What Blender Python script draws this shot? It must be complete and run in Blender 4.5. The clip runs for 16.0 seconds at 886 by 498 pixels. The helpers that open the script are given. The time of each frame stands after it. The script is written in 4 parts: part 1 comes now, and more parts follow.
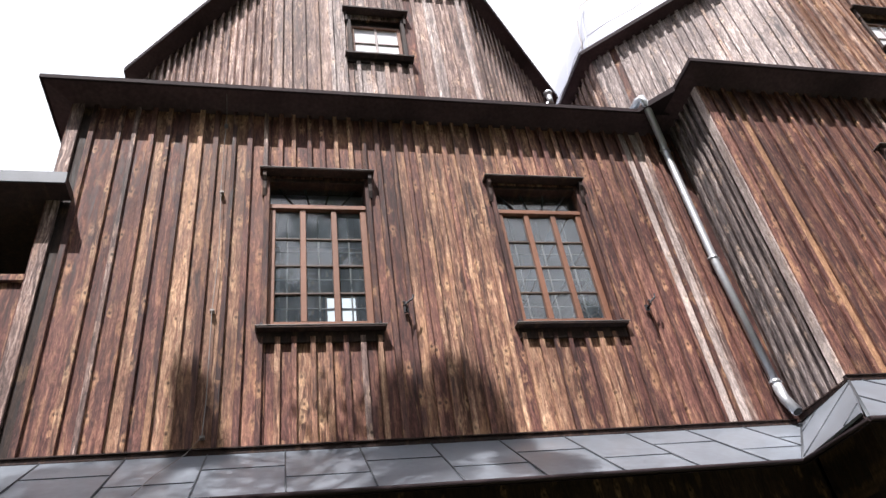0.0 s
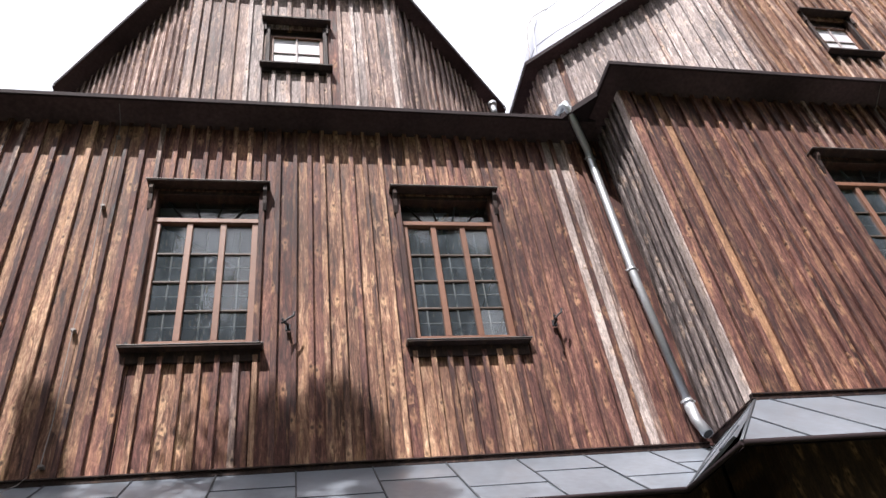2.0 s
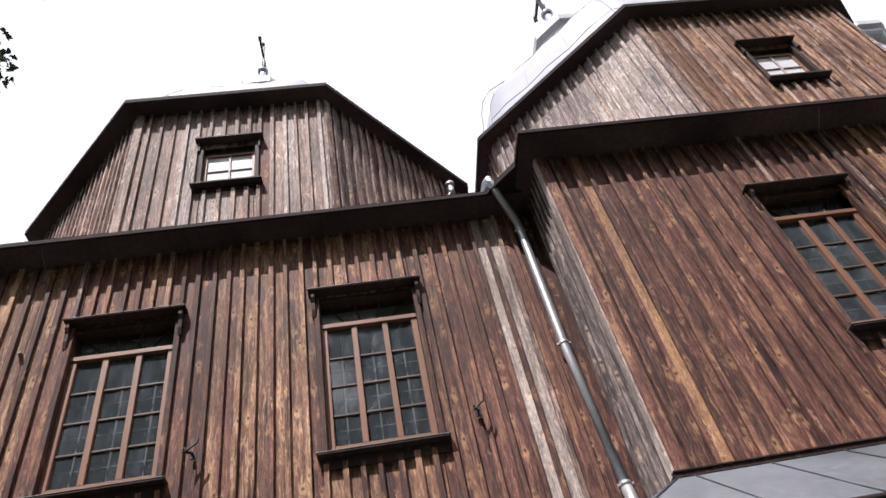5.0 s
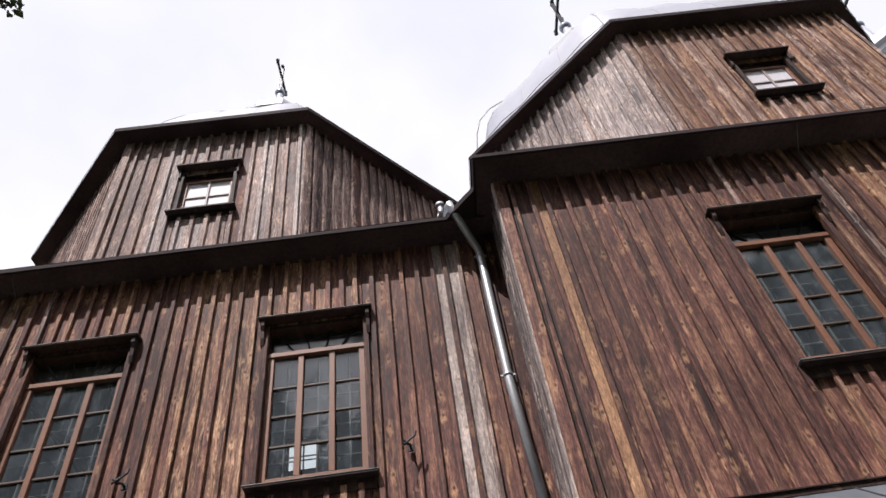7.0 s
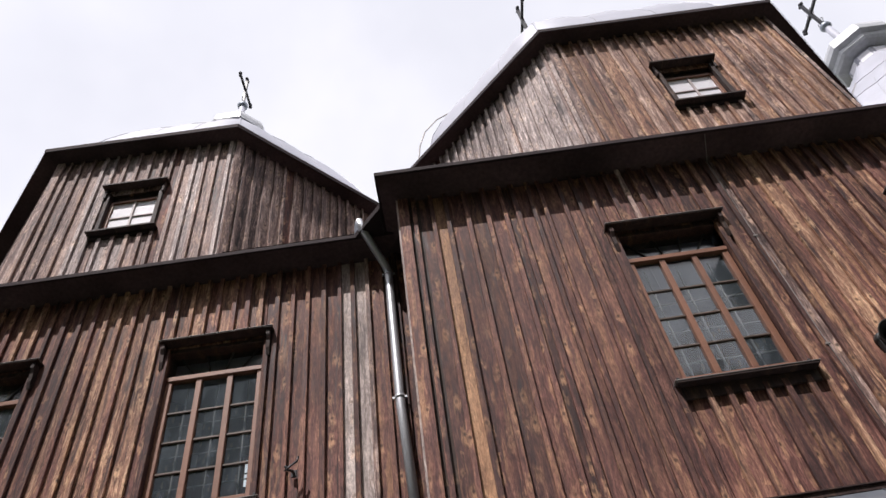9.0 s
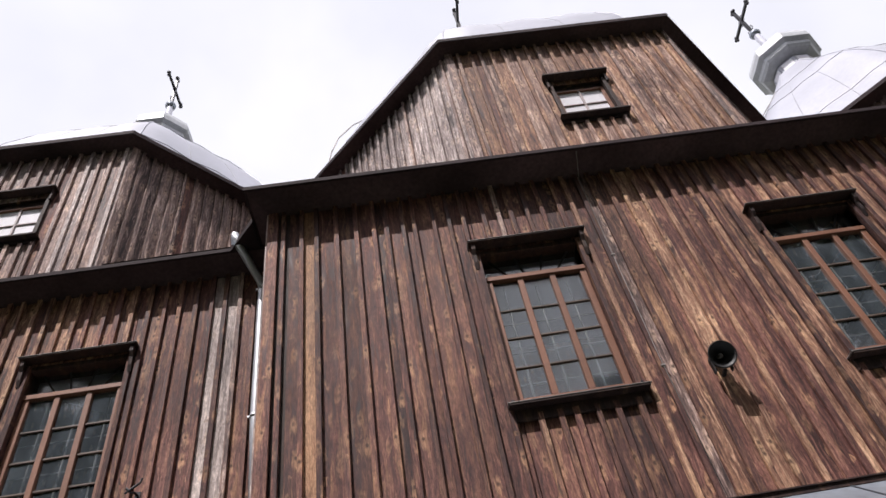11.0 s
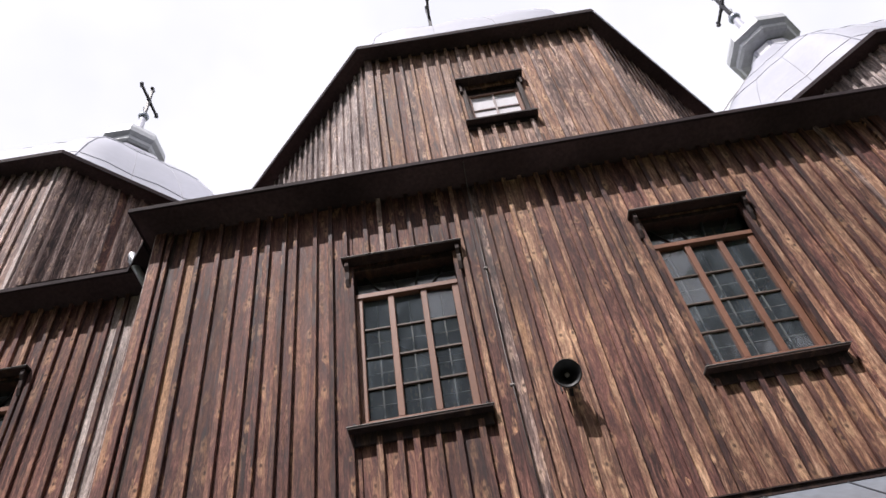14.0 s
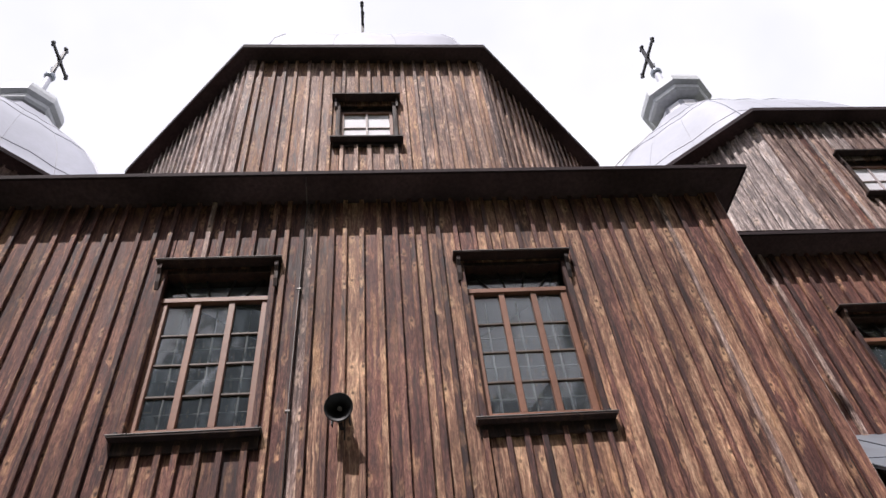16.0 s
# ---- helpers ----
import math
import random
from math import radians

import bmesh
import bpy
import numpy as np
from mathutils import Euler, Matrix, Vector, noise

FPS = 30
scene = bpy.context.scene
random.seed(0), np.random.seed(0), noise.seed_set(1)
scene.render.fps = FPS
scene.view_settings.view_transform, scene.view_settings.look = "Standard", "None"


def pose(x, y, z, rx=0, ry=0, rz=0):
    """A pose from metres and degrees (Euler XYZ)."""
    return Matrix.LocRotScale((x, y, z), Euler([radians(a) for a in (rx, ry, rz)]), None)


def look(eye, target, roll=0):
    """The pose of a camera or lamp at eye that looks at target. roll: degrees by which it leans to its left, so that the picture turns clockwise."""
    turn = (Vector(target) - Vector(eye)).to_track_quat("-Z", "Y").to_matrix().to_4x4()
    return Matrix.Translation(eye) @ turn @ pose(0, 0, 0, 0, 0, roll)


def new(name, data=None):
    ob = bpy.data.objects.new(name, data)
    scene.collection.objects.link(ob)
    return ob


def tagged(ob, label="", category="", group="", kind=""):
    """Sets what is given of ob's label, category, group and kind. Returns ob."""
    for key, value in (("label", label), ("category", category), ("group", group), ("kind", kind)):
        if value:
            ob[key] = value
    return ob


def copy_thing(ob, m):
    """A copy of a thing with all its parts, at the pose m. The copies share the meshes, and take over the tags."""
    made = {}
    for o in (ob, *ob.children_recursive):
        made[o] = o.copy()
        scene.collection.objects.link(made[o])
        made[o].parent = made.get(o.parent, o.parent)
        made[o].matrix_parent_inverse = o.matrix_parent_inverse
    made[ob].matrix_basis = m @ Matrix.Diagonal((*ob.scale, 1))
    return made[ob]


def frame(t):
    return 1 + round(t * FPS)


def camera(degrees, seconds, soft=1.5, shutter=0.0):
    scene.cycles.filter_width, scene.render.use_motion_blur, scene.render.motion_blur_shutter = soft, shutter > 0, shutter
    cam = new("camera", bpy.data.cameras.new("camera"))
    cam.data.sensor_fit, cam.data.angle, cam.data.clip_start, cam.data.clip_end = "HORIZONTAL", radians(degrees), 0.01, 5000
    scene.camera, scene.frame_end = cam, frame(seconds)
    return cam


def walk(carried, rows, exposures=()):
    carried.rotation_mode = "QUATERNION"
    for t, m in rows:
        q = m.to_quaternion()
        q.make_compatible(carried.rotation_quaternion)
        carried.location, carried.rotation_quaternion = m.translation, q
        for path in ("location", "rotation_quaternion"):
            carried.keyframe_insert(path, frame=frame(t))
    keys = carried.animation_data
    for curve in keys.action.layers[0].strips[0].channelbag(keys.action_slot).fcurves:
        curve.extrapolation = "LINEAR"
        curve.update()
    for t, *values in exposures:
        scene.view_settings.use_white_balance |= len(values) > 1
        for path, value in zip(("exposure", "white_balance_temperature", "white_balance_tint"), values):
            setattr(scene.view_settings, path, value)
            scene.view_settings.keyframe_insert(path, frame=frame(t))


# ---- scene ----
cam = camera(64.6, 16.0, soft=1.5)
PATH = [
    (0, (0.229, -0.185, 1.534), (0.674, 1.361, 2.723), -9.1),
    (0.5, (0.534, -0.125, 1.527), (1.004, 1.416, 2.712), -9.2),
    (1, (0.843, -0.065, 1.544), (1.337, 1.44, 2.764), -9.3),
    (1.5, (1.138, -0.06, 1.572), (1.568, 1.458, 2.802), -8.5),
    (2, (1.431, -0.031, 1.57), (1.843, 1.483, 2.809), -9.2),
    (2.5, (1.685, -0.039, 1.607), (2.079, 1.43, 2.905), -11.7),
    (3, (1.953, -0.111, 1.611), (2.282, 1.314, 2.975), -13.1),
    (3.5, (2.187, -0.108, 1.606), (2.495, 1.306, 2.986), -14.5),
    (4, (2.461, -0.083, 1.62), (2.758, 1.32, 3.014), -15.2),
    (4.2, (2.538, -0.089, 1.608), (2.834, 1.308, 3.009), -15.3),
    (6.3, (3.737, -0.157, 1.695), (3.849, 1.219, 3.142), -9.6),
    (6.5, (3.844, -0.159, 1.695), (3.943, 1.21, 3.15), -9.2),
    (7, (4.105, -0.13, 1.676), (4.189, 1.23, 3.14), -9.6),
    (7.5, (4.344, -0.105, 1.704), (4.412, 1.25, 3.174), -9.7),
    (8, (4.653, -0.144, 1.711), (4.695, 1.199, 3.192), -10.0),
    (8.5, (4.921, -0.172, 1.704), (4.947, 1.174, 3.182), -10.3),
    (9, (5.241, -0.113, 1.71), (5.302, 1.238, 3.184), -9.9),
    (9.5, (5.511, -0.137, 1.715), (5.654, 1.216, 3.181), -12.3),
    (12, (6.913, -0.206, 1.736), (7.015, 1.168, 3.186), -10.5),
    (12.5, (7.164, -0.172, 1.741), (7.236, 1.2, 3.195), -10.0),
    (13, (7.41, -0.167, 1.752), (7.467, 1.204, 3.206), -10.3),
    (13.5, (7.693, -0.198, 1.761), (7.73, 1.173, 3.216), -10.5),
    (14, (7.961, -0.18, 1.751), (7.991, 1.198, 3.2), -10.4),
    (14.5, (8.236, -0.129, 1.761), (8.275, 1.251, 3.208), -9.4),
    (15, (8.556, -0.164, 1.763), (8.688, 1.215, 3.205), -10.7),
    (15.5, (8.841, -0.24, 1.782), (8.986, 1.138, 3.224), -9.6),
    (16, (9.176, -0.297, 1.768), (9.362, 1.075, 3.211), -7.1),
]
walk(cam, [(t, look(eye, target, roll)) for t, eye, target, roll in PATH],
     [(0.0, 0.78, 6330, 11), (2.0, 0.76, 6330, 11), (4.2, 0.46, 6400, 12), (6.5, 0.16, 6420, 13), (9.0, 0.06, 6420, 13), (12.0, 0.15, 6400, 14), (16.0, 0.2, 6400, 14)])

# ---- world, sun, exposure ----
SUN_WAY = Vector((0.48, 1.0, -1.8)).normalized()
world = bpy.data.worlds.new("sky_world")
scene.world = world
world.use_nodes = True
wn, wl = world.node_tree.nodes, world.node_tree.links
wn.clear()
w_out = wn.new("ShaderNodeOutputWorld")
w_bg = wn.new("ShaderNodeBackground")
w_sky = wn.new("ShaderNodeTexSky")
w_sky.sky_type = "NISHITA"
w_sky.sun_disc = False
w_sky.sun_elevation = math.asin(-SUN_WAY.z)
w_sky.sun_rotation = math.atan2(-SUN_WAY.x, -SUN_WAY.y)
w_sky.air_density, w_sky.dust_density = 1.0, 3.0
w_scale = wn.new("ShaderNodeVectorMath")
w_scale.operation = "SCALE"
w_scale.inputs["Scale"].default_value = 0.11
w_noise = wn.new("ShaderNodeTexNoise")
w_noise.inputs["Scale"].default_value = 1.6
w_noise.inputs["Detail"].default_value = 5.0
w_ramp = wn.new("ShaderNodeMapRange")
w_ramp.inputs["From Min"].default_value, w_ramp.inputs["From Max"].default_value = 0.35, 0.6
w_ramp.inputs["To Min"].default_value, w_ramp.inputs["To Max"].default_value = 0.72, 0.97
w_mix = wn.new("ShaderNodeMix")
w_mix.data_type = "RGBA"
w_mix.inputs["B"].default_value = (0.965, 0.96, 1.0, 1)
w_co = wn.new("ShaderNodeTexCoord")
wl.new(w_co.outputs["Generated"], w_noise.inputs["Vector"])
wl.new(w_noise.outputs["Fac"], w_ramp.inputs["Value"])
wl.new(w_ramp.outputs["Result"], w_mix.inputs["Factor"])
wl.new(w_sky.outputs["Color"], w_scale.inputs[0])
wl.new(w_scale.outputs["Vector"], w_mix.inputs["A"])
wl.new(w_mix.outputs["Result"], w_bg.inputs["Color"])
w_bg.inputs["Strength"].default_value = 1.12
wl.new(w_bg.outputs["Background"], w_out.inputs["Surface"])

sun = new("sun", bpy.data.lights.new("sun", "SUN"))
sun.data.energy, sun.data.angle, sun.data.color = 5.0, radians(0.6), (1.0, 0.955, 0.915)
sun.matrix_world = Matrix.Translation((-8, -12, 25)) @ SUN_WAY.to_track_quat("-Z", "Y").to_matrix().to_4x4()

# ---- materials ----
def material(name):
    m = bpy.data.materials.new(name)
    m.use_nodes = True
    nt = m.node_tree
    return m, nt.nodes, nt.links, nt.nodes["Principled BSDF"]


def ramp(nodes, stops):
    r = nodes.new("ShaderNodeValToRGB")
    r.color_ramp.elements[0].position, r.color_ramp.elements[0].color = stops[0][0], (*stops[0][1], 1)
    r.color_ramp.elements[1].position, r.color_ramp.elements[1].color = stops[-1][0], (*stops[-1][1], 1)
    for p, c in stops[1:-1]:
        e = r.color_ramp.elements.new(p)
        e.color = (*c, 1)
    return r


def mixed(nodes, links, kind, fac, a, b):
    m = nodes.new("ShaderNodeMix")
    m.data_type, m.blend_type = "RGBA", kind
    for socket, v in (("Factor", fac), ("A", a), ("B", b)):
        if hasattr(v, "is_linked"):
            links.new(v, m.inputs[socket])
        else:
            m.inputs[socket].default_value = v if socket == "Factor" else (*v, 1)
    return m.outputs["Result"]


def wood(name, dark, mid, light, warm=0.5, bleach=0.5, spread=0.18, knots=1.0, rough=0.7):
    """Sawn pine with the grain along z: each board has its own tone, streaks of bleached grain, warm heartwood bands and knots."""
    m, n, l, bsdf = material(name)
    co, info = n.new("ShaderNodeTexCoord"), n.new("ShaderNodeObjectInfo")
    shift, comb = n.new("ShaderNodeVectorMath"), n.new("ShaderNodeCombineXYZ")
    shift.operation = "MULTIPLY_ADD"
    for i in range(3):
        l.new(info.outputs["Random"], comb.inputs[i])
    l.new(comb.outputs[0], shift.inputs[0])
    shift.inputs[1].default_value = (37.0, 11.0, 91.0)
    l.new(co.outputs["Object"], shift.inputs[2])

    def span(value, lo, hi, to_lo=0.0, to_hi=1.0):
        r = n.new("ShaderNodeMapRange")
        for key, x in (("From Min", lo), ("From Max", hi), ("To Min", to_lo), ("To Max", to_hi)):
            r.inputs[key].default_value = x
        l.new(value, r.inputs["Value"])
        return r.outputs[0]

    def sum2(a, b, k):
        t = n.new("ShaderNodeMath")
        t.operation = "MULTIPLY_ADD"
        l.new(b, t.inputs[0])
        t.inputs[1].default_value = k
        l.new(a, t.inputs[2])
        return t.outputs[0]

    def vec(kind, a, b):
        t = n.new("ShaderNodeVectorMath")
        t.operation = kind
        for k, v in ((0, a), (1, b)):
            if hasattr(v, "is_linked"):
                l.new(v, t.inputs[k])
            elif v is not None:
                t.inputs[k].default_value = v
        return t.outputs["Value"] if kind == "LENGTH" else t.outputs[0]

    def product(a, b):
        t = n.new("ShaderNodeMath")
        t.operation = "MULTIPLY"
        l.new(a, t.inputs[0])
        l.new(b, t.inputs[1])
        return t.outputs[0]

    # knots: a scatter of points, each a small dark core in a ragged upright flame of paler wood
    cell = vec("MULTIPLY", shift.outputs[0], (6.0, 0.02, 3.3))
    scatter = n.new("ShaderNodeTexVoronoi")
    scatter.inputs["Scale"].default_value = 1.0
    l.new(cell, scatter.inputs["Vector"])
    away = vec("MULTIPLY", vec("SUBTRACT", cell, scatter.outputs["Position"]), (1 / 6.0, 0.0, 1 / 3.3))
    near_knot = vec("LENGTH", vec("MULTIPLY", away, (1.0, 0.0, 0.7)), None)
    rag = n.new("ShaderNodeTexNoise")
    rag.inputs["Scale"].default_value, rag.inputs["Detail"].default_value = 1.0, 4.0
    l.new(vec("MULTIPLY", shift.outputs[0], (70, 70, 16)), rag.inputs["Vector"])
    flame = sum2(vec("LENGTH", vec("MULTIPLY", vec("ADD", away, (0.0, 0.0, 0.02)), (25.0, 0.0, 9.0)), None), rag.outputs["Fac"], 1.9)
    lot = n.new("ShaderNodeSeparateColor")
    l.new(scatter.outputs["Color"], lot.inputs[0])
    size = span(lot.outputs[0], 0.22, 0.8)
    # the grain swerves round the knots
    bend = n.new("ShaderNodeVectorMath")
    bend.operation = "MULTIPLY_ADD"
    kk = n.new("ShaderNodeCombineXYZ")
    l.new(span(near_knot, 0.0, 0.09, 0.016, 0.0), kk.inputs[0])
    l.new(kk.outputs[0], bend.inputs[0])
    bend.inputs[1].default_value = (1, 1, 1)
    l.new(shift.outputs[0], bend.inputs[2])

    def tex(detail, stretch, distortion=0.0, rough_=0.55):
        mp = n.new("ShaderNodeMapping")
        mp.inputs["Scale"].default_value = stretch
        l.new(bend.outputs[0], mp.inputs["Vector"])
        t = n.new("ShaderNodeTexNoise")
        t.inputs["Scale"].default_value, t.inputs["Detail"].default_value = 1.0, detail
        t.inputs["Roughness"].default_value = rough_
        t.inputs["Distortion"].default_value = distortion
        l.new(mp.outputs[0], t.inputs["Vector"])
        return t.outputs["Fac"]

    grain = tex(6.0, (34, 34, 2.6), 0.6, 0.68)
    band = tex(5.0, (14, 14, 1.3), 0.4, 0.66)
    fine = tex(5.0, (170, 170, 14.0), 0.0, 0.7)
    patch = tex(4.0, (5.0, 5.0, 1.3), 0.3)
    mottle = tex(6.0, (42, 42, 15.0), 0.6, 0.78)
    tone = sum2(sum2(grain, band, 0.7), info.outputs["Random"], spread)
    cr = ramp(n, [(0.0, dark), (0.42, mid), (0.72, tuple(0.55 * p + 0.45 * q for p, q in zip(mid, light))), (1.0, light)])
    l.new(span(tone, 0.65 + spread * 0.3, 1.12 + spread * 0.7), cr.inputs["Fac"])
    heart = n.new("ShaderNodeMath")
    heart.operation = "MULTIPLY"
    l.new(span(band, 0.53, 0.61, 0.0, warm), heart.inputs[0])
    l.new(span(patch, 0.47, 0.60), heart.inputs[1])
    c = mixed(n, l, "MIX", heart.outputs[0], cr.outputs["Color"], (0.42, 0.24, 0.13))
    pale = n.new("ShaderNodeMath")
    pale.operation = "MULTIPLY"
    l.new(span(grain, 0.52, 0.64, 0.0, bleach), pale.inputs[0])
    l.new(span(patch, 0.62, 0.42), pale.inputs[1])
    c = mixed(n, l, "MIX", pale.outputs[0], c, tuple(1.08 * p + 0.04 for p in light))
    ring = tuple(0.6 * p + 0.4 * q for p, q in zip(light, (0.56, 0.34, 0.18)))
    c = mixed(n, l, "MIX", product(span(flame, 1.25, 1.85, 0.85 * knots, 0.0), size), c, ring)
    c = mixed(n, l, "MIX", product(span(near_knot, 0.007, 0.019, 0.85 * knots, 0.0), size), c, tuple(1.2 * p for p in dark))
    fr = ramp(n, [(0.32, (0.58, 0.57, 0.57)), (0.66, (1.24, 1.24, 1.24))])
    l.new(fine, fr.inputs["Fac"])
    c = mixed(n, l, "MULTIPLY", 1.0, c, fr.outputs["Color"])
    mo = ramp(n, [(0.34, (0.55, 0.53, 0.53)), (0.66, (1.40, 1.38, 1.36))])
    l.new(mottle, mo.inputs["Fac"])
    c = mixed(n, l, "MULTIPLY", 1.0, c, mo.outputs["Color"])
    # wide patches of weathering that run on from board to board
    wide = n.new("ShaderNodeTexNoise")
    wide.inputs["Scale"].default_value, wide.inputs["Detail"].default_value = 1.0, 3.0
    l.new(vec("MULTIPLY", co.outputs["Object"], (1.1, 1.1, 0.7)), wide.inputs["Vector"])
    wr = ramp(n, [(0.36, (0.70, 0.68, 0.69)), (0.64, (1.30, 1.31, 1.31))])
    l.new(wide.outputs["Fac"], wr.inputs["Fac"])
    c = mixed(n, l, "MULTIPLY", 1.0, c, wr.outputs["Color"])
    l.new(c, bsdf.inputs["Base Color"])
    l.new(span(grain, 0.3, 0.7, rough - 0.14, rough + 0.16), bsdf.inputs["Roughness"])
    bsdf.inputs["Specular IOR Level"].default_value = 0.35
    bump = n.new("ShaderNodeBump")
    bump.inputs["Strength"].default_value, bump.inputs["Distance"].default_value = 0.6, 0.005
    l.new(sum2(grain, fine, 0.4), bump.inputs["Height"])
    l.new(bump.outputs[0], bsdf.inputs["Normal"])
    return m


WOOD = wood("weathered_brown_boards", (0.036, 0.015, 0.0135), (0.130, 0.055, 0.047), (0.36, 0.185, 0.125), 0.5, 0.35)
WOOD_GREY = wood("greyed_boards", (0.036, 0.023, 0.022), (0.215, 0.142, 0.126), (0.58, 0.455, 0.40), 0.3, 0.9)
WOOD_DARK = wood("dark_brown_boards", (0.022, 0.0105, 0.0105), (0.075, 0.033, 0.030), (0.22, 0.11, 0.075), 0.45, 0.25)
WOOD_WARM = wood("warm_brown_boards", (0.045, 0.020, 0.017), (0.245, 0.125, 0.084), (0.58, 0.385, 0.25), 0.7, 0.55)
BLEACHED = wood("pale_bleached_boards", (0.060, 0.047, 0.047), (0.29, 0.235, 0.225), (0.66, 0.585, 0.56), 0.08, 0.85)
GABLE = wood("bleached_brown_boards", (0.040, 0.020, 0.018), (0.225, 0.132, 0.106), (0.60, 0.44, 0.355), 0.45, 0.95)
SILVER = wood("silver_grey_boards", (0.036, 0.029, 0.030), (0.15, 0.122, 0.120), (0.50, 0.43, 0.405), 0.05, 0.7)
PALE = wood("silvered_board", (0.18, 0.145, 0.135), (0.46, 0.39, 0.365), (0.68, 0.60, 0.56), 0.03, 0.6)
ORANGE = wood("orange_board", (0.13, 0.065, 0.04), (0.35, 0.19, 0.11), (0.55, 0.34, 0.20), 0.9, 0.15)
TRIM = wood("dark_stained_trim", (0.016, 0.009, 0.009), (0.034, 0.019, 0.017), (0.08, 0.046, 0.036), 0.0, 0.04, 0.2, 0.2)
LOGS = wood("dark_log_wall", (0.018, 0.011, 0.010), (0.045, 0.027, 0.022), (0.09, 0.056, 0.042), 0.0, 0.0)


def plain(name, colour, rough, metal=0.0, vary=0.25, scale=6.0, bump=0.0, stretch=(1, 1, 1)):
    m, n, l, bsdf = material(name)
    co = n.new("ShaderNodeTexCoord")
    mp = n.new("ShaderNodeMapping")
    mp.inputs["Scale"].default_value = stretch
    l.new(co.outputs["Object"], mp.inputs["Vector"])
    big, small = n.new("ShaderNodeTexNoise"), n.new("ShaderNodeTexNoise")
    big.inputs["Scale"].default_value, big.inputs["Detail"].default_value = scale * 0.25, 4
    small.inputs["Scale"].default_value, small.inputs["Detail"].default_value = scale * 6, 5
    for t in (big, small):
        l.new(mp.outputs[0], t.inputs["Vector"])
    r1 = ramp(n, [(0.3, (1 - vary,) * 3), (0.7, (1 + vary,) * 3)])
    r2 = ramp(n, [(0.3, (1 - vary * 0.5,) * 3), (0.7, (1 + vary * 0.5,) * 3)])
    l.new(big.outputs["Fac"], r1.inputs["Fac"])
    l.new(small.outputs["Fac"], r2.inputs["Fac"])
    c = mixed(n, l, "MULTIPLY", 1.0, colour, r1.outputs["Color"])
    c = mixed(n, l, "MULTIPLY", 1.0, c, r2.outputs["Color"])
    l.new(c, bsdf.inputs["Base Color"])
    rr = n.new("ShaderNodeMapRange")
    rr.inputs["To Min"].default_value, rr.inputs["To Max"].default_value = max(0.02, rough - 0.1), min(1, rough + 0.12)
    l.new(small.outputs["Fac"], rr.inputs["Value"])
    l.new(rr.outputs[0], bsdf.inputs["Roughness"])
    bsdf.inputs["Metallic"].default_value = metal
    bsdf.inputs["Specular IOR Level"].default_value = 0.2 if rough >= 0.7 else 0.5
    if bump:
        b = n.new("ShaderNodeBump")
        b.inputs["Strength"].default_value, b.inputs["Distance"].default_value = bump, 0.01
        l.new(small.outputs["Fac"], b.inputs["Height"])
        l.new(b.outputs[0], bsdf.inputs["Normal"])
    return m


PAINT = plain("brown_window_paint", (0.205, 0.092, 0.055), 0.5, 0, 0.22, 5.0, 0.2)
MUNTIN = plain("dark_glazing_bar", (0.10, 0.07, 0.055), 0.55, 0, 0.3)
SHEET = plain("galvanised_sheet", (0.225, 0.248, 0.285), 0.38, 0.45, 0.3, 3.0, 0.05, (1, 1, 0.6))
DOME_SHEET = plain("pale_zinc_sheet", (0.345, 0.35, 0.40), 0.45, 0.12, 0.14, 2.0)
CAP_SHEET = plain("grey_zinc_sheet", (0.42, 0.43, 0.45), 0.45, 0.1, 0.2, 2.0)
FINE_SEAM = plain("fine_sheet_seam", (0.28, 0.28, 0.31), 0.5, 0.2, 0.2)
SEAM = plain("sheet_seam", (0.07, 0.075, 0.085), 0.5, 0.5, 0.2)
EDGE = plain("dark_roof_edge", (0.030, 0.020, 0.0225), 0.8, 0.0, 0.3)
SOFFIT = plain("dark_soffit", (0.068, 0.044, 0.047), 0.85, 0.0, 0.45, 4.0, 0.2)
PIPE = plain("zinc_pipe", (0.52, 0.53, 0.56), 0.38, 0.6, 0.12, 8.0)
IRON = plain("black_iron", (0.025, 0.024, 0.028), 0.5, 0.3, 0.3)
HORN = plain("dark_grey_horn", (0.014, 0.013, 0.014), 0.55, 0.0, 0.2)
DULL = plain("dull_sheet_strip", (0.26, 0.235, 0.225), 0.6, 0.2, 0.3)
PALE_PAINT = plain("pale_worn_paint", (0.42, 0.36, 0.36), 0.6, 0, 0.2)
INNER = plain("dusty_inner_bar", (0.15, 0.145, 0.14), 0.7, 0, 0.2)
WIRE = plain("grey_wire", (0.25, 0.225, 0.215), 0.5, 0.3, 0.2)
WHITE = plain("white_backing", (0.66, 0.65, 0.69), 0.6, 0, 0.08, 4.0)
GRASS = plain("grass_ground", (0.075, 0.078, 0.045), 0.9, 0, 0.4, 3.0, 0.4)
LEAF = plain("tree_leaf", (0.065, 0.095, 0.035), 0.5, 0, 0.3, 5.0)
BARK = plain("tree_bark", (0.09, 0.07, 0.055), 0.9, 0, 0.35, 9.0, 0.6)


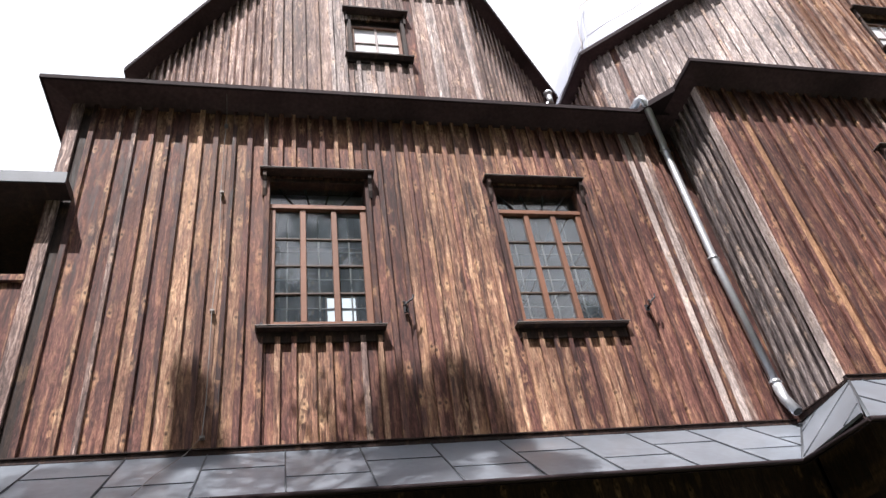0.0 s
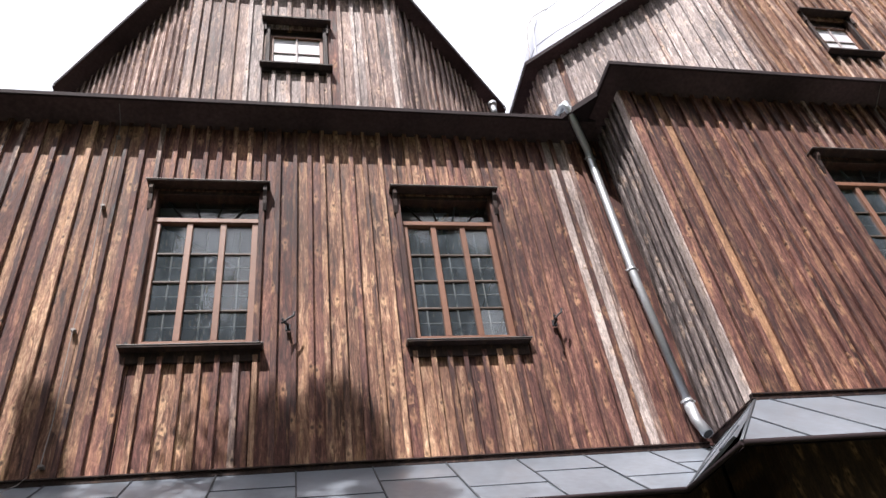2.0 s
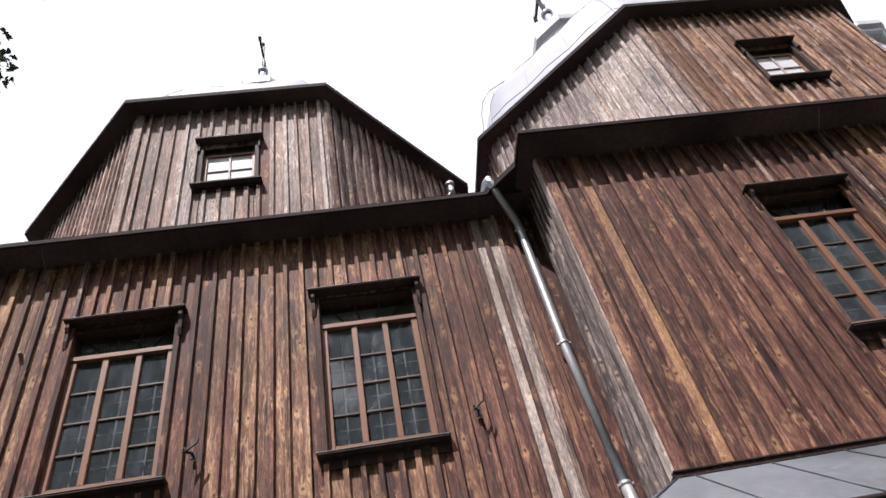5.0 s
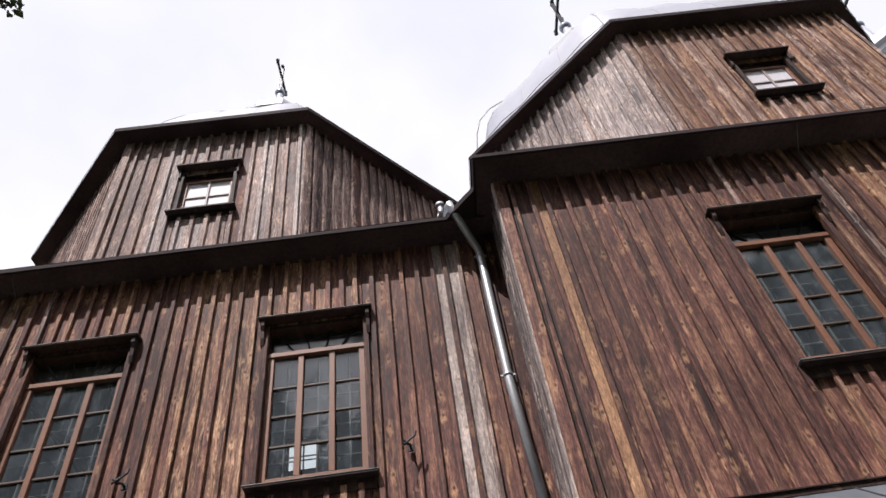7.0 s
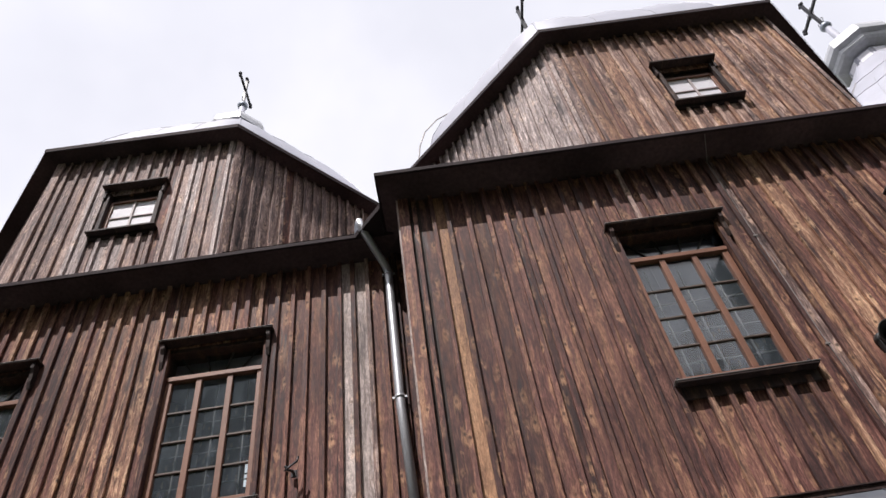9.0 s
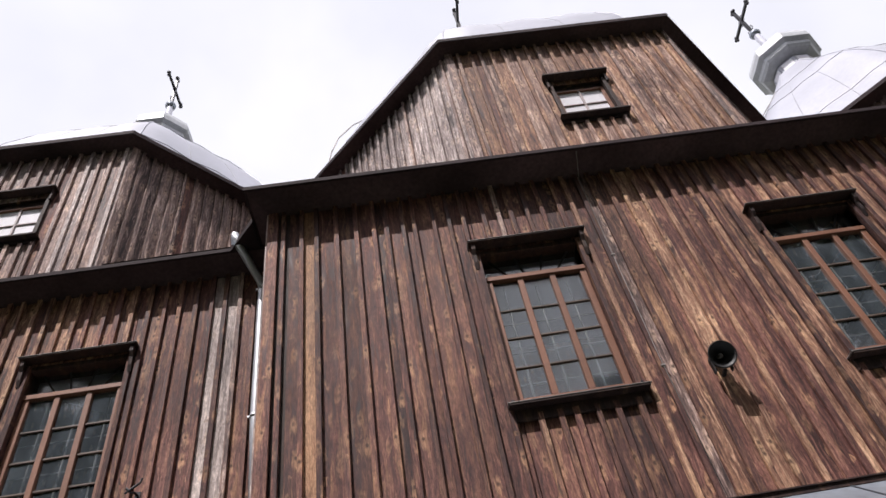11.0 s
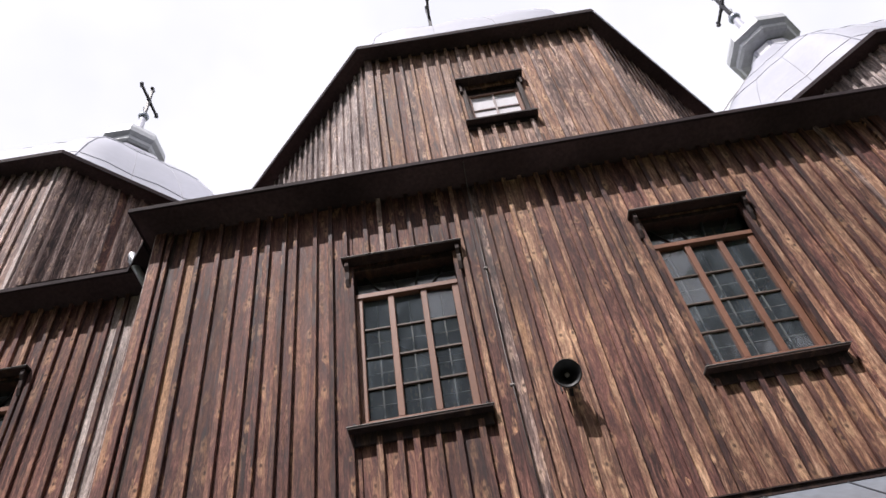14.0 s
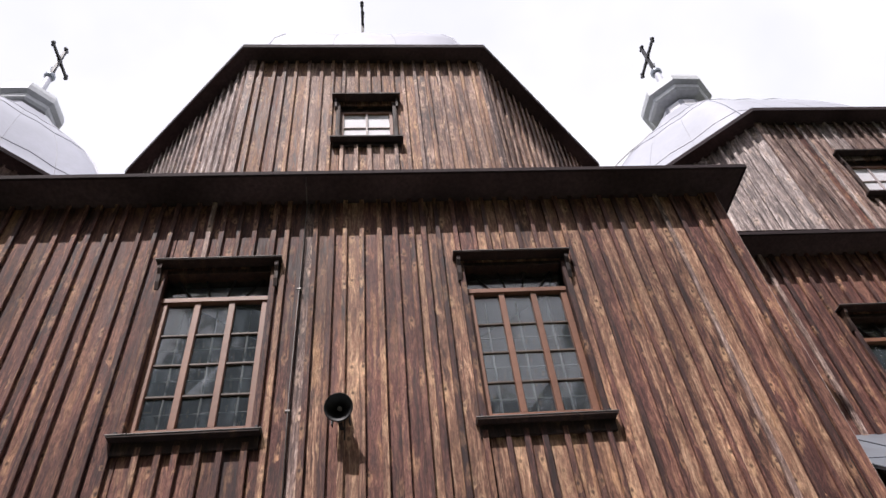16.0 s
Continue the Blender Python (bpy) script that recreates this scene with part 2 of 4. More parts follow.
def glass(name, dirt_and_sheen):
    m, n, l, bsdf = material(name)
    n.remove(bsdf)
    out = n["Material Output"]
    clear, gloss, dust_and_sheen, mix, mix2 = (n.new(k) for k in ("ShaderNodeBsdfTransparent", "ShaderNodeBsdfGlossy", "ShaderNodeBsdfDiffuse",
                                                       "ShaderNodeMixShader", "ShaderNodeMixShader"))
    clear.inputs["Color"].default_value = (0.82, 0.86, 0.86, 1)
    gloss.inputs["Roughness"].default_value = 0.05
    # bluish dust colour, which also paints in the panes' soft sky reflection
    dust_and_sheen.inputs["Color"].default_value = (0.42, 0.50, 0.58, 1)
    fres = n.new("ShaderNodeFresnel")
    fres.inputs["IOR"].default_value = 1.9
    co, mp, tx = n.new("ShaderNodeTexCoord"), n.new("ShaderNodeMapping"), n.new("ShaderNodeTexNoise")
    mp.inputs["Scale"].default_value = (9, 9, 3.5)
    tx.inputs["Scale"].default_value, tx.inputs["Detail"].default_value = 1.0, 7
    l.new(co.outputs["Object"], mp.inputs["Vector"])
    l.new(mp.outputs[0], tx.inputs["Vector"])
    mr = n.new("ShaderNodeMapRange")
    mr.inputs["From Min"].default_value, mr.inputs["From Max"].default_value = 0.45, 0.8
    mr.inputs["To Min"].default_value, mr.inputs["To Max"].default_value = dirt_and_sheen * 0.7, dirt_and_sheen * 1.7
    l.new(tx.outputs["Fac"], mr.inputs["Value"])
    wav = n.new("ShaderNodeTexNoise")
    wav.inputs["Scale"].default_value = 3.0
    l.new(co.outputs["Object"], wav.inputs["Vector"])
    bmp = n.new("ShaderNodeBump")
    bmp.inputs["Strength"].default_value, bmp.inputs["Distance"].default_value = 0.035, 0.02
    l.new(wav.outputs["Fac"], bmp.inputs["Height"])
    l.new(bmp.outputs[0], gloss.inputs["Normal"])
    l.new(mr.outputs[0], mix.inputs["Fac"])
    l.new(clear.outputs[0], mix.inputs[1])
    l.new(dust_and_sheen.outputs[0], mix.inputs[2])
    l.new(fres.outputs[0], mix2.inputs["Fac"])
    l.new(mix.outputs[0], mix2.inputs[1])
    l.new(gloss.outputs[0], mix2.inputs[2])
    l.new(mix2.outputs[0], out.inputs["Surface"])
    return m


GLASS = glass("window_glass", 0.13)
CLEAR = glass("clear_glass", 0.005)

# ---- mesh helpers ----
def box(bm, x0, x1, y0, y1, z0, z1, bevel=0.0):
    vs = [bm.verts.new((x, y, z)) for x in (x0, x1) for y in (y0, y1) for z in (z0, z1)]
    fs = [bm.faces.new([vs[i] for i in q]) for q in ((0, 1, 3, 2), (4, 6, 7, 5), (0, 4, 5, 1), (2, 3, 7, 6), (0, 2, 6, 4), (1, 5, 7, 3))]
    if bevel:
        edges = list({e for f in fs for e in f.edges})
        bmesh.ops.bevel(bm, geom=edges, offset=bevel, segments=1, affect="EDGES")
    return vs


def turned(bm, profile, steps, m=None, f_of=None, smooth=False):
    """A lathe of (radius, height) rows with a given number of sides."""
    rings = []
    for r, z in profile:
        ring = []
        for i in range(steps):
            a = 2 * math.pi * (i + 0.5) / steps
            v = Vector((r * math.cos(a), r * math.sin(a), z))
            ring.append(bm.verts.new(m @ v if m else v))
        rings.append(ring)
    for a, b in zip(rings, rings[1:]):
        for i in range(steps):
            f = bm.faces.new((a[i], a[(i + 1) % steps], b[(i + 1) % steps], b[i]))
            f.smooth = smooth
    bm.faces.new(rings[0][::-1])
    bm.faces.new(rings[-1])


def tube(bm, points, radius, steps=10, smooth=True):
    pts = [Vector(p) for p in points]
    rings = []
    for i, p in enumerate(pts):
        d = (pts[min(i + 1, len(pts) - 1)] - pts[max(i - 1, 0)]).normalized()
        side = d.cross(Vector((0.31, 0.2, 0.93))).normalized()
        up = side.cross(d).normalized()
        r = radius[i] if isinstance(radius, (list, tuple)) else radius
        rings.append([bm.verts.new(p + (side * math.cos(2 * math.pi * k / steps) + up * math.sin(2 * math.pi * k / steps)) * r) for k in range(steps)])
    for a, b in zip(rings, rings[1:]):
        for k in range(steps):
            f = bm.faces.new((a[k], a[(k + 1) % steps], b[(k + 1) % steps], b[k]))
            f.smooth = smooth
    bm.faces.new(rings[0][::-1])
    bm.faces.new(rings[-1])


def part(name, bm, mat, parent=None, label="", m=None, keep=False):
    if not keep:
        bmesh.ops.recalc_face_normals(bm, faces=bm.faces)
    data = bpy.data.meshes.new(name)
    bm.to_mesh(data)
    bm.free()
    data.materials.append(mat)
    ob = new(name, data)
    if m is not None:
        ob.matrix_basis = m
    if parent is not None:
        ob.parent = parent
    if label:
        ob["label"] = label
    return ob


def empty(name, m=None):
    ob = new(name)
    if m is not None:
        ob.matrix_basis = m
    return ob


# ---- the plan ----
W1, W2, W3 = 5.38, 4.62, 5.64  # board faces of the three bays
AX1, AX2, AX3 = 1.43, 9.08, 16.63
X0, X1, X2, X3 = -1.93, 5.08, 12.99, 19.99
MID1, MID2, MID3 = 8.92, 8.42, 9.17        # the axes of the side drums and of the middle drum
EAVE = 7.80
BOARD, BATTEN = 0.024, 0.04
SILL_Z, HOOD_Z = 4.85, 6.77


def joints(a, b, step, seed, given=()):
    rnd = random.Random(seed)
    js = [a] + [g for g in given if a + 0.05 < g < b - 0.05]
    if given:
        x = given[0] - step
        while x > a + 0.09:
            js.append(x)
            x -= step * rnd.uniform(0.88, 1.12)
    x = js and max(js)
    while x + step < b - 0.06:
        x += step * rnd.uniform(0.88, 1.12)
        if x < b - 0.06:
            js.append(x)
    return sorted(js) + [b]


def boarded_wall(name, m, length, z0, z1, openings, js, mat, label, thick=0.2, corner=(True, True), battens=True, seed=0, special=()):
    """A wall in its own frame: x along it, -y outwards, board faces at y = 0. Openings are (x0, x1, z0, z1)."""
    rnd = random.Random(seed)
    bm = bmesh.new()
    xs = sorted({0.0, length, *[o[i] for o in openings for i in (0, 1)]})
    for a, b in zip(xs, xs[1:]):
        zs = [z0]
        for o in openings:
            if o[0] <= a + 1e-6 and o[1] >= b - 1e-6:
                zs += [o[2], o[3]]
        zs.append(z1)
        for c, d in zip(zs[::2], zs[1::2]):
            box(bm, a, b, BOARD + 0.004, thick, c, d)
    wall = part(name, bm, LOGS, None, "", m)
    tagged(wall, label, "wall", kind="structure")
    cuts = sorted({*js, *[o[i] for o in openings for i in (0, 1)]})
    for a, b in zip(cuts, cuts[1:]):
        if b - a < 0.012:
            continue
        zs = [z0 + rnd.uniform(-0.012, 0.012)]
        for o in openings:
            if o[0] <= a + 1e-6 and o[1] >= b - 1e-6:
                zs += [o[2], o[3]]
        zs.append(z1)
        for c, d in zip(zs[::2], zs[1::2]):
            bm = bmesh.new()
            box(bm, a + 0.0035, b - 0.0035, rnd.uniform(-0.004, 0.003), BOARD, c, d, 0.0025)
            tone = mat if rnd.random() > 0.05 else (WOOD_WARM if mat is WOOD else WOOD)
            for sa, sb, smat, odds in special:
                if sa < (a + b) / 2 < sb and rnd.random() < odds:
                    tone = smat
            part("board", bm, tone, wall)
    if battens:
        for x in js[1:-1]:
            zs = [z0 - 0.01 + rnd.uniform(-0.01, 0.01)]
            for o in openings:
                if o[0] - 0.075 < x < o[1] + 0.075:
                    zs += [o[2] - 0.14, o[3] + 0.12]
            zs.append(z1)
            w = rnd.uniform(0.021, 0.028)
            for c, d in zip(zs[::2], zs[1::2]):
                bm = bmesh.new()
                lean = rnd.uniform(-0.006, 0.006)
                vs = box(bm, x - w, x + w, -BATTEN, -0.005, c, d)
                for v in vs:
                    if v.co.z > (c + d) / 2:
                        v.co.x += lean
                bmesh.ops.bevel(bm, geom=list(bm.edges), offset=0.003, segments=1, affect="EDGES")
                lot = rnd.random()
                tone = WOOD_GREY if lot < 0.08 else WOOD_DARK if mat is WOOD and lot < 0.5 else mat
                for sa, sb, smat, odds in special:
                    if odds < 0.7 and sa < x < sb and rnd.random() < odds:
                        tone = smat
                part("batten", bm, tone, wall)
    for on, x in zip(corner, (0.0, length)):
        if on:
            bm = bmesh.new()
            s = 1 if x == 0 else -1
            xa, xb = sorted((x - s * 0.025, x + s * 0.085))
            box(bm, xa, xb, -0.043, -0.005, z0, z1, 0.003)
            part("corner_board", bm, mat if mat is WOOD and (x > 0 or battens == "all") else PALE if mat is SILVER else WOOD_GREY, wall)
    return wall


def big_window(name, x, y):
    """A tall window: three columns of four panes, a dim upper light, a hooded head and a projecting sill. x: its middle; y: the board face."""
    root = empty(name, pose(x, y, 0))
    tagged(root, "tall brown-painted window with twelve panes under a dark hood", "window", "tall windows", "structure")
    bm = bmesh.new()
    zt, zb, zm, hw = 6.70, 4.93, 6.335, 0.49
    fy0, fy1 = 0.035, 0.095
    # casing lining the opening
    for s in (-1, 1):
        b2 = bmesh.new()
        xa, xb = sorted((s * 0.49, s * 0.545))
        box(b2, xa, xb, -0.04, 0.2, zb - 0.03, zt + 0.02, 0.004)
        part("casing", b2, WOOD_DARK, root, "dark brown side casing")
    def bar(nm, x0, x1, z0, z1, y0, y1, mat, lab=""):
        b2 = bmesh.new()
        box(b2, x0, x1, y0, y1, z0, z1, 0.004)
        return part(nm, b2, mat, root, lab)
    bar("stile", -hw, -hw + 0.062, zb, zm, fy0, fy1, PAINT)
    bar("stile", hw - 0.062, hw, zb, zm, fy0, fy1, PAINT)
    bar("rail", -hw + 0.062, hw - 0.062, zb, zb + 0.055, fy0, fy1, PAINT)
    bar("transom", -hw, hw, zm, zm + 0.055, fy0 - 0.015, fy1, PAINT)
    cols = [-hw + 0.062, -0.185, -0.128, 0.128, 0.185, hw - 0.062]
    for c in (1, 3):
        bar("mullion", cols[c], cols[c + 1], zb + 0.055, zm, fy0 + 0.002, fy1, PAINT)
    rows = [zb + 0.055, 5.31, 5.635, 5.965, zm]
    for c in range(3):
        xa, xb = cols[2 * c], cols[2 * c + 1]
        for r in range(4):
            za, zc = rows[r], rows[r + 1]
            if r:
                bar("glazing_bar", xa, xb, za - 0.011, za + 0.011, fy0 + 0.02, fy1 - 0.01, MUNTIN)
            pb = bmesh.new()
            tilt = random.uniform(-0.006, 0.006)
            vs = [pb.verts.new(p) for p in ((xa, 0.07 + tilt, za), (xb, 0.07 - tilt, za), (xb, 0.07 - tilt * 0.4, zc), (xa, 0.07 + tilt * 0.8, zc))]
            pb.faces.new(vs)
            pane = part("pane", pb, GLASS, root, "dim reflecting glass pane", keep=True)
            pane.visible_shadow = False
    # upper light with slanting bars
    pb = bmesh.new()
    pb.faces.new([pb.verts.new(p) for p in ((-hw, 0.115, zm + 0.05), (hw, 0.115, zm + 0.05), (hw, 0.115, zt), (-hw, 0.115, zt))])
    part("upper_pane", pb, GLASS, root, "shaded upper light", keep=True).visible_shadow = False
    for s in (-0.27, -0.09, 0.09, 0.27):
        b2 = bmesh.new()
        tube(b2, [(s * 0.75, 0.105, zm + 0.05), (s * 1.55, 0.105, zt)], 0.011, 6)
        part("fan_bar", b2, IRON, root)
    # inner casement close behind the glass
    for x2 in (-0.31, 0.0, 0.31):
        bar("inner_bar", x2 - 0.008, x2 + 0.008, zb + 0.02, zm, 0.165, 0.185, INNER, "dusty bar of the inner casement")
    for z2 in (5.22, 5.56, 5.90):
        bar("inner_bar", -hw, hw, z2 - 0.006, z2 + 0.006, 0.186, 0.199, INNER, "dusty bar of the inner casement")
    bar("head", -hw, hw, zt - 0.03, zt + 0.02, -0.01, 0.2, TRIM)
    # hood board on side brackets, sill board
    b2 = bmesh.new()
    box(b2, -0.5875, 0.5875, -0.13, 0.0, HOOD_Z - 0.016, HOOD_Z, 0.003)
    hood = part("hood", b2, TRIM, root, "dark projecting hood board")
    b2 = bmesh.new()
    box(b2, -0.595, 0.595, -0.136, 0.0, HOOD_Z + 0.001, HOOD_Z + 0.005)
    part("hood_sheet", b2, DULL, hood, "thin metal sheet on the hood")
    for s in (-1, 1):
        b2 = bmesh.new()
        xa = s * 0.545
        pts = [(-0.105, HOOD_Z - 0.03), (-0.105, HOOD_Z - 0.09), (-0.075, HOOD_Z - 0.15), (-0.07, HOOD_Z - 0.24), (-0.045, HOOD_Z - 0.32), (-0.005, HOOD_Z - 0.32), (-0.005, HOOD_Z - 0.03)]
        lo = [b2.verts.new((xa - 0.018, p, q)) for p, q in pts]
        hi = [b2.verts.new((xa + 0.018, p, q)) for p, q in pts]
        b2.faces.new(lo)
        b2.faces.new(hi[::-1])
        for i in range(len(pts)):
            j = (i + 1) % len(pts)
            b2.faces.new((lo[i], hi[i], hi[j], lo[j]))
        part("bracket", b2, TRIM, root)
    b2 = bmesh.new()
    box(b2, -0.575, 0.575, -0.112, 0.05, SILL_Z - 0.012, SILL_Z + 0.01, 0.004)
    sill = part("sill", b2, TRIM, root, "dark projecting sill board")
    b2 = bmesh.new()
    box(b2, -0.5875, 0.5875, -0.118, 0.05, SILL_Z + 0.011, SILL_Z + 0.016)
    part("sill_sheet", b2, DULL, sill, "thin metal sheet on the sill")
    # dark strip that stands in for the sill's shade on the boards
    bar("apron", -0.56, 0.56, SILL_Z - 0.12, SILL_Z - 0.014, -0.034, -0.003, TRIM)
    for s in (-1, 1):
        bar("sill_lug", s * 0.535 - 0.012, s * 0.535 + 0.012, SILL_Z + 0.02, SILL_Z + 0.075, -0.06, -0.04, IRON)
    return root


def small_window(name, m, white=True):
    """A four-pane drum window with a hood and a sill; the panes are white behind."""
    root = empty(name, m)
    tagged(root, "small four-pane window with white panes under a dark hood", "window", "drum windows", "structure")
    zt, zb, hw = 9.93, 9.10, 0.34
    def bar(nm, x0, x1, z0, z1, y0, y1, mat, lab=""):
        b2 = bmesh.new()
        box(b2, x0, x1, y0, y1, z0, z1, 0.003)
        return part(nm, b2, mat, root, lab)
    for s in (-1, 1):
        xa, xb = sorted((s * hw, s * (hw + 0.055)))
        bar("casing", xa, xb, zb - 0.03, zt, -0.04, 0.16, TRIM)
        xa, xb = sorted((s * (hw - 0.045), s * hw))
        bar("stile", xa, xb, zb, 9.80, 0.03, 0.08, PAINT)
    bar("rail", -hw + 0.045, hw - 0.045, zb, zb + 0.045, 0.03, 0.08, PAINT)
    bar("rail", -hw + 0.045, hw - 0.045, 9.76, 9.80, 0.03, 0.08, PAINT)
    bar("mullion", -0.014, 0.014, zb + 0.045, 9.76, 0.035, 0.075, PALE_PAINT)
    bar("glazing_bar", -hw + 0.045, hw - 0.045, 9.44, 9.462, 0.04, 0.07, PALE_PAINT)
    for xa, xb in ((-hw + 0.045, -0.014), (0.014, hw - 0.045)):
        for za, zc in ((zb + 0.045, 9.44), (9.462, 9.76)):
            pb = bmesh.new()
            if white:
                box(pb, xa, xb, 0.058, 0.064, za, zc)
                part("pane", pb, WHITE, root, "white pane")
            else:
                pb.faces.new([pb.verts.new(p) for p in ((xa, 0.06, zc), (xb, 0.06, zc), (xb, 0.06, za), (xa, 0.06, za))])
                part("pane", pb, CLEAR, root, "clear pane", keep=True).visible_shadow = False
    bar("head", -hw, hw, 9.80, zt, 0.06, 0.16, TRIM)
    bar("hood", -0.45, 0.45, zt + 0.07, zt + 0.10, -0.13, 0.0, TRIM, "dark projecting hood board")
    for s in (-1, 1):
        bar("bracket", s * 0.40 - 0.015, s * 0.40 + 0.015, zt - 0.14, zt + 0.07, -0.07, -0.004, TRIM)
    bar("sill", -0.45, 0.45, 9.02, 9.05, -0.12, 0.04, TRIM, "dark projecting sill board")
    # the same dark shade strip, under the drum sill
    bar("apron", -0.42, 0.42, 8.95, 9.018, -0.034, -0.003, TRIM)
    return root


# ---- ground ----
bm = bmesh.new()
bmesh.ops.create_grid(bm, x_segments=40, y_segments=40, size=400)
ground = part("ground", bm, GRASS)
tagged(ground, "mown grass churchyard ground round the church", "ground", kind="structure")

# ---- lower walls ----
def win_open(x):
    return (x - 0.49, x + 0.49, 4.93, 6.70)


WIN1 = (0.58, 3.0)
WIN2 = (7.655, 10.515)
WIN3 = tuple(2 * AX2 - 0.1 - x for x in WIN1[::-1])
J1 = [-1.72, -1.46, -1.30, -1.13, -0.97, -0.80, -0.64, -0.48, -0.29, -0.13, 0.04, 0.19, 0.33, 0.5, 0.64, 0.79, 0.95, 1.1, 1.25, 1.42, 1.57, 1.71, 1.86, 2.02, 2.17, 2.34, 2.49, 2.65, 2.8, 2.95, 3.12, 3.27, 3.42, 3.6, 3.77, 3.93, 4.11, 4.28, 4.43, 4.59, 4.75, 4.91]
J2 = [5.22, 5.41, 5.56, 5.77, 5.98, 6.16, 6.29, 6.46, 6.58, 6.78, 6.94, 7.09, 7.31, 7.47, 7.60, 7.77, 7.93, 8.12, 8.26, 8.41, 8.55, 8.71, 8.85, 9.02, 9.2, 9.36, 9.53, 9.66, 9.81]


def local(given, a):
    return [g - a for g in given]


boarded_wall("wall_south_1", pose(X0, W1, 0), X1 - X0, 3.76, 7.95, [tuple(v - X0 if i < 2 else v for i, v in enumerate(win_open(x))) for x in WIN1],
             joints(0, X1 - X0, 0.162, 1, local(J1, X0)), WOOD, "brown weathered board and batten wall of the side bay", corner=(True, False), seed=1, special=[(-2 - X0, 0.3 - X0, WOOD_WARM, 0.25), (0.3 - X0, 3.9 - X0, WOOD_WARM, 0.5), (4.28 - X0, 4.60 - X0, PALE, 1)])
boarded_wall("wall_south_2", pose(X1, W2, 0), X2 - X1, 3.83, 7.95, [tuple(v - X1 if i < 2 else v for i, v in enumerate(win_open(x))) for x in WIN2],
             joints(0, X2 - X1, 0.165, 2, local(J2, X1)), WOOD, "dark brown weathered board and batten wall of the middle bay", battens="all", seed=2, special=[(5.0 - X1, 8.4 - X1, WOOD_DARK, 0.42), (5.6 - X1, 8.4 - X1, WOOD_WARM, 0.14), (8.6 - X1, 9.5 - X1, WOOD_WARM, 0.4), (9.5 - X1, 13.2 - X1, WOOD_WARM, 0.85), (5.40 - X1, 5.58 - X1, ORANGE, 1), (8.40 - X1, 8.54 - X1, WOOD_GREY, 1)])
boarded_wall("wall_south_3", pose(X2, W3, 0), X3 - X2, 3.76, 7.95, [tuple(v - X2 if i < 2 else v for i, v in enumerate(win_open(x))) for x in WIN3],
             joints(0, X3 - X2, 0.162, 3), WOOD, "brown weathered board and batten wall of the far side bay", corner=(False, True), seed=3)
# returns of the middle bay and the west end
boarded_wall("wall_return_1", pose(X1, W1, 0, 0, 0, -90), W1 - W2, 3.78, 7.95, [], joints(0, W1 - W2, 0.13, 4), SILVER,
             "grey-brown return wall of the middle bay", corner=(False, True), seed=4)
boarded_wall("wall_return_2", pose(X2, W2, 0, 0, 0, 90), W3 - W2, 3.78, 7.95, [], joints(0, W3 - W2, 0.13, 5), SILVER,
             "grey-brown return wall of the middle bay", corner=(True, False), seed=5)
YN1, YN2 = 2 * MID1 - W1, 2 * MID2 - W2
YN3 = 2 * MID3 - W3
boarded_wall("wall_west", pose(X0, YN1, 0, 0, 0, -90), YN1 - W1, 3.76, 7.95, [], joints(0, YN1 - W1, 0.165, 6), WOOD, "brown board and batten west end wall", seed=6)


def plain_wall(name, x0, x1, y0, y1, z0, z1, label, mat=LOGS):
    b2 = bmesh.new()
    box(b2, x0, x1, y0, y1, z0, z1)
    return tagged(part(name, b2, mat), label, "wall", kind="structure")


plain_wall("wall_east", X3 - 0.2, X3, W3 + 0.2, YN3, 0, 7.95, "plain log east end wall")
plain_wall("wall_north_1", X0, X1, YN1, YN1 + 0.2, 0, 7.95, "plain log north wall of the side bay")
plain_wall("wall_north_2", X1, X2, YN2 + 0.2, YN2 + 0.4, 0, 7.95, "plain log north wall of the middle bay")
plain_wall("wall_north_3", X2, X3, YN3, YN3 + 0.2, 0, 7.95, "plain log north wall of the far side bay")
plain_wall("lower_wall_1", X0, X1, W1 + 0.03, W1 + 0.25, 0, 3.755, "dark log wall under the skirt roof")
plain_wall("lower_wall_2", X1, X2, W2 + 0.03, W2 + 0.25, 0, 3.825, "dark log wall under the skirt roof")
plain_wall("lower_wall_3", X2, X3, W3 + 0.03, W3 + 0.25, 0, 3.755, "dark log wall under the skirt roof")
plain_wall("lower_return_1", X1 + 0.03, X1 + 0.2, W2 + 0.26, W1 + 0.02, 0, 3.775, "dark log wall under the skirt roof")
plain_wall("lower_return_2", X2 - 0.2, X2 - 0.03, W2 + 0.26, W3 + 0.02, 0, 3.775, "dark log wall under the skirt roof")
plain_wall("lower_west", X0 + 0.03, X0 + 0.2, W1 + 0.26, YN1 - 0.01, 0, 3.755, "dark log wall under the skirt roof")
b2 = bmesh.new()
box(b2, X0 + 0.21, X3 - 0.21, W1 + 0.3, YN1 - 0.02, 0.5, 0.6)
tagged(part("floor", b2, LOGS), "dark plank floor inside the church", "floor", kind="structure")

for i, x in enumerate(WIN1):
    big_window("window_%d" % (i + 1), x, W1)
for i, x in enumerate(WIN2):
    big_window("window_%d" % (i + 3), x, W2)
for i, x in enumerate(WIN3):
    big_window("window_%d" % (i + 5), x, W3)


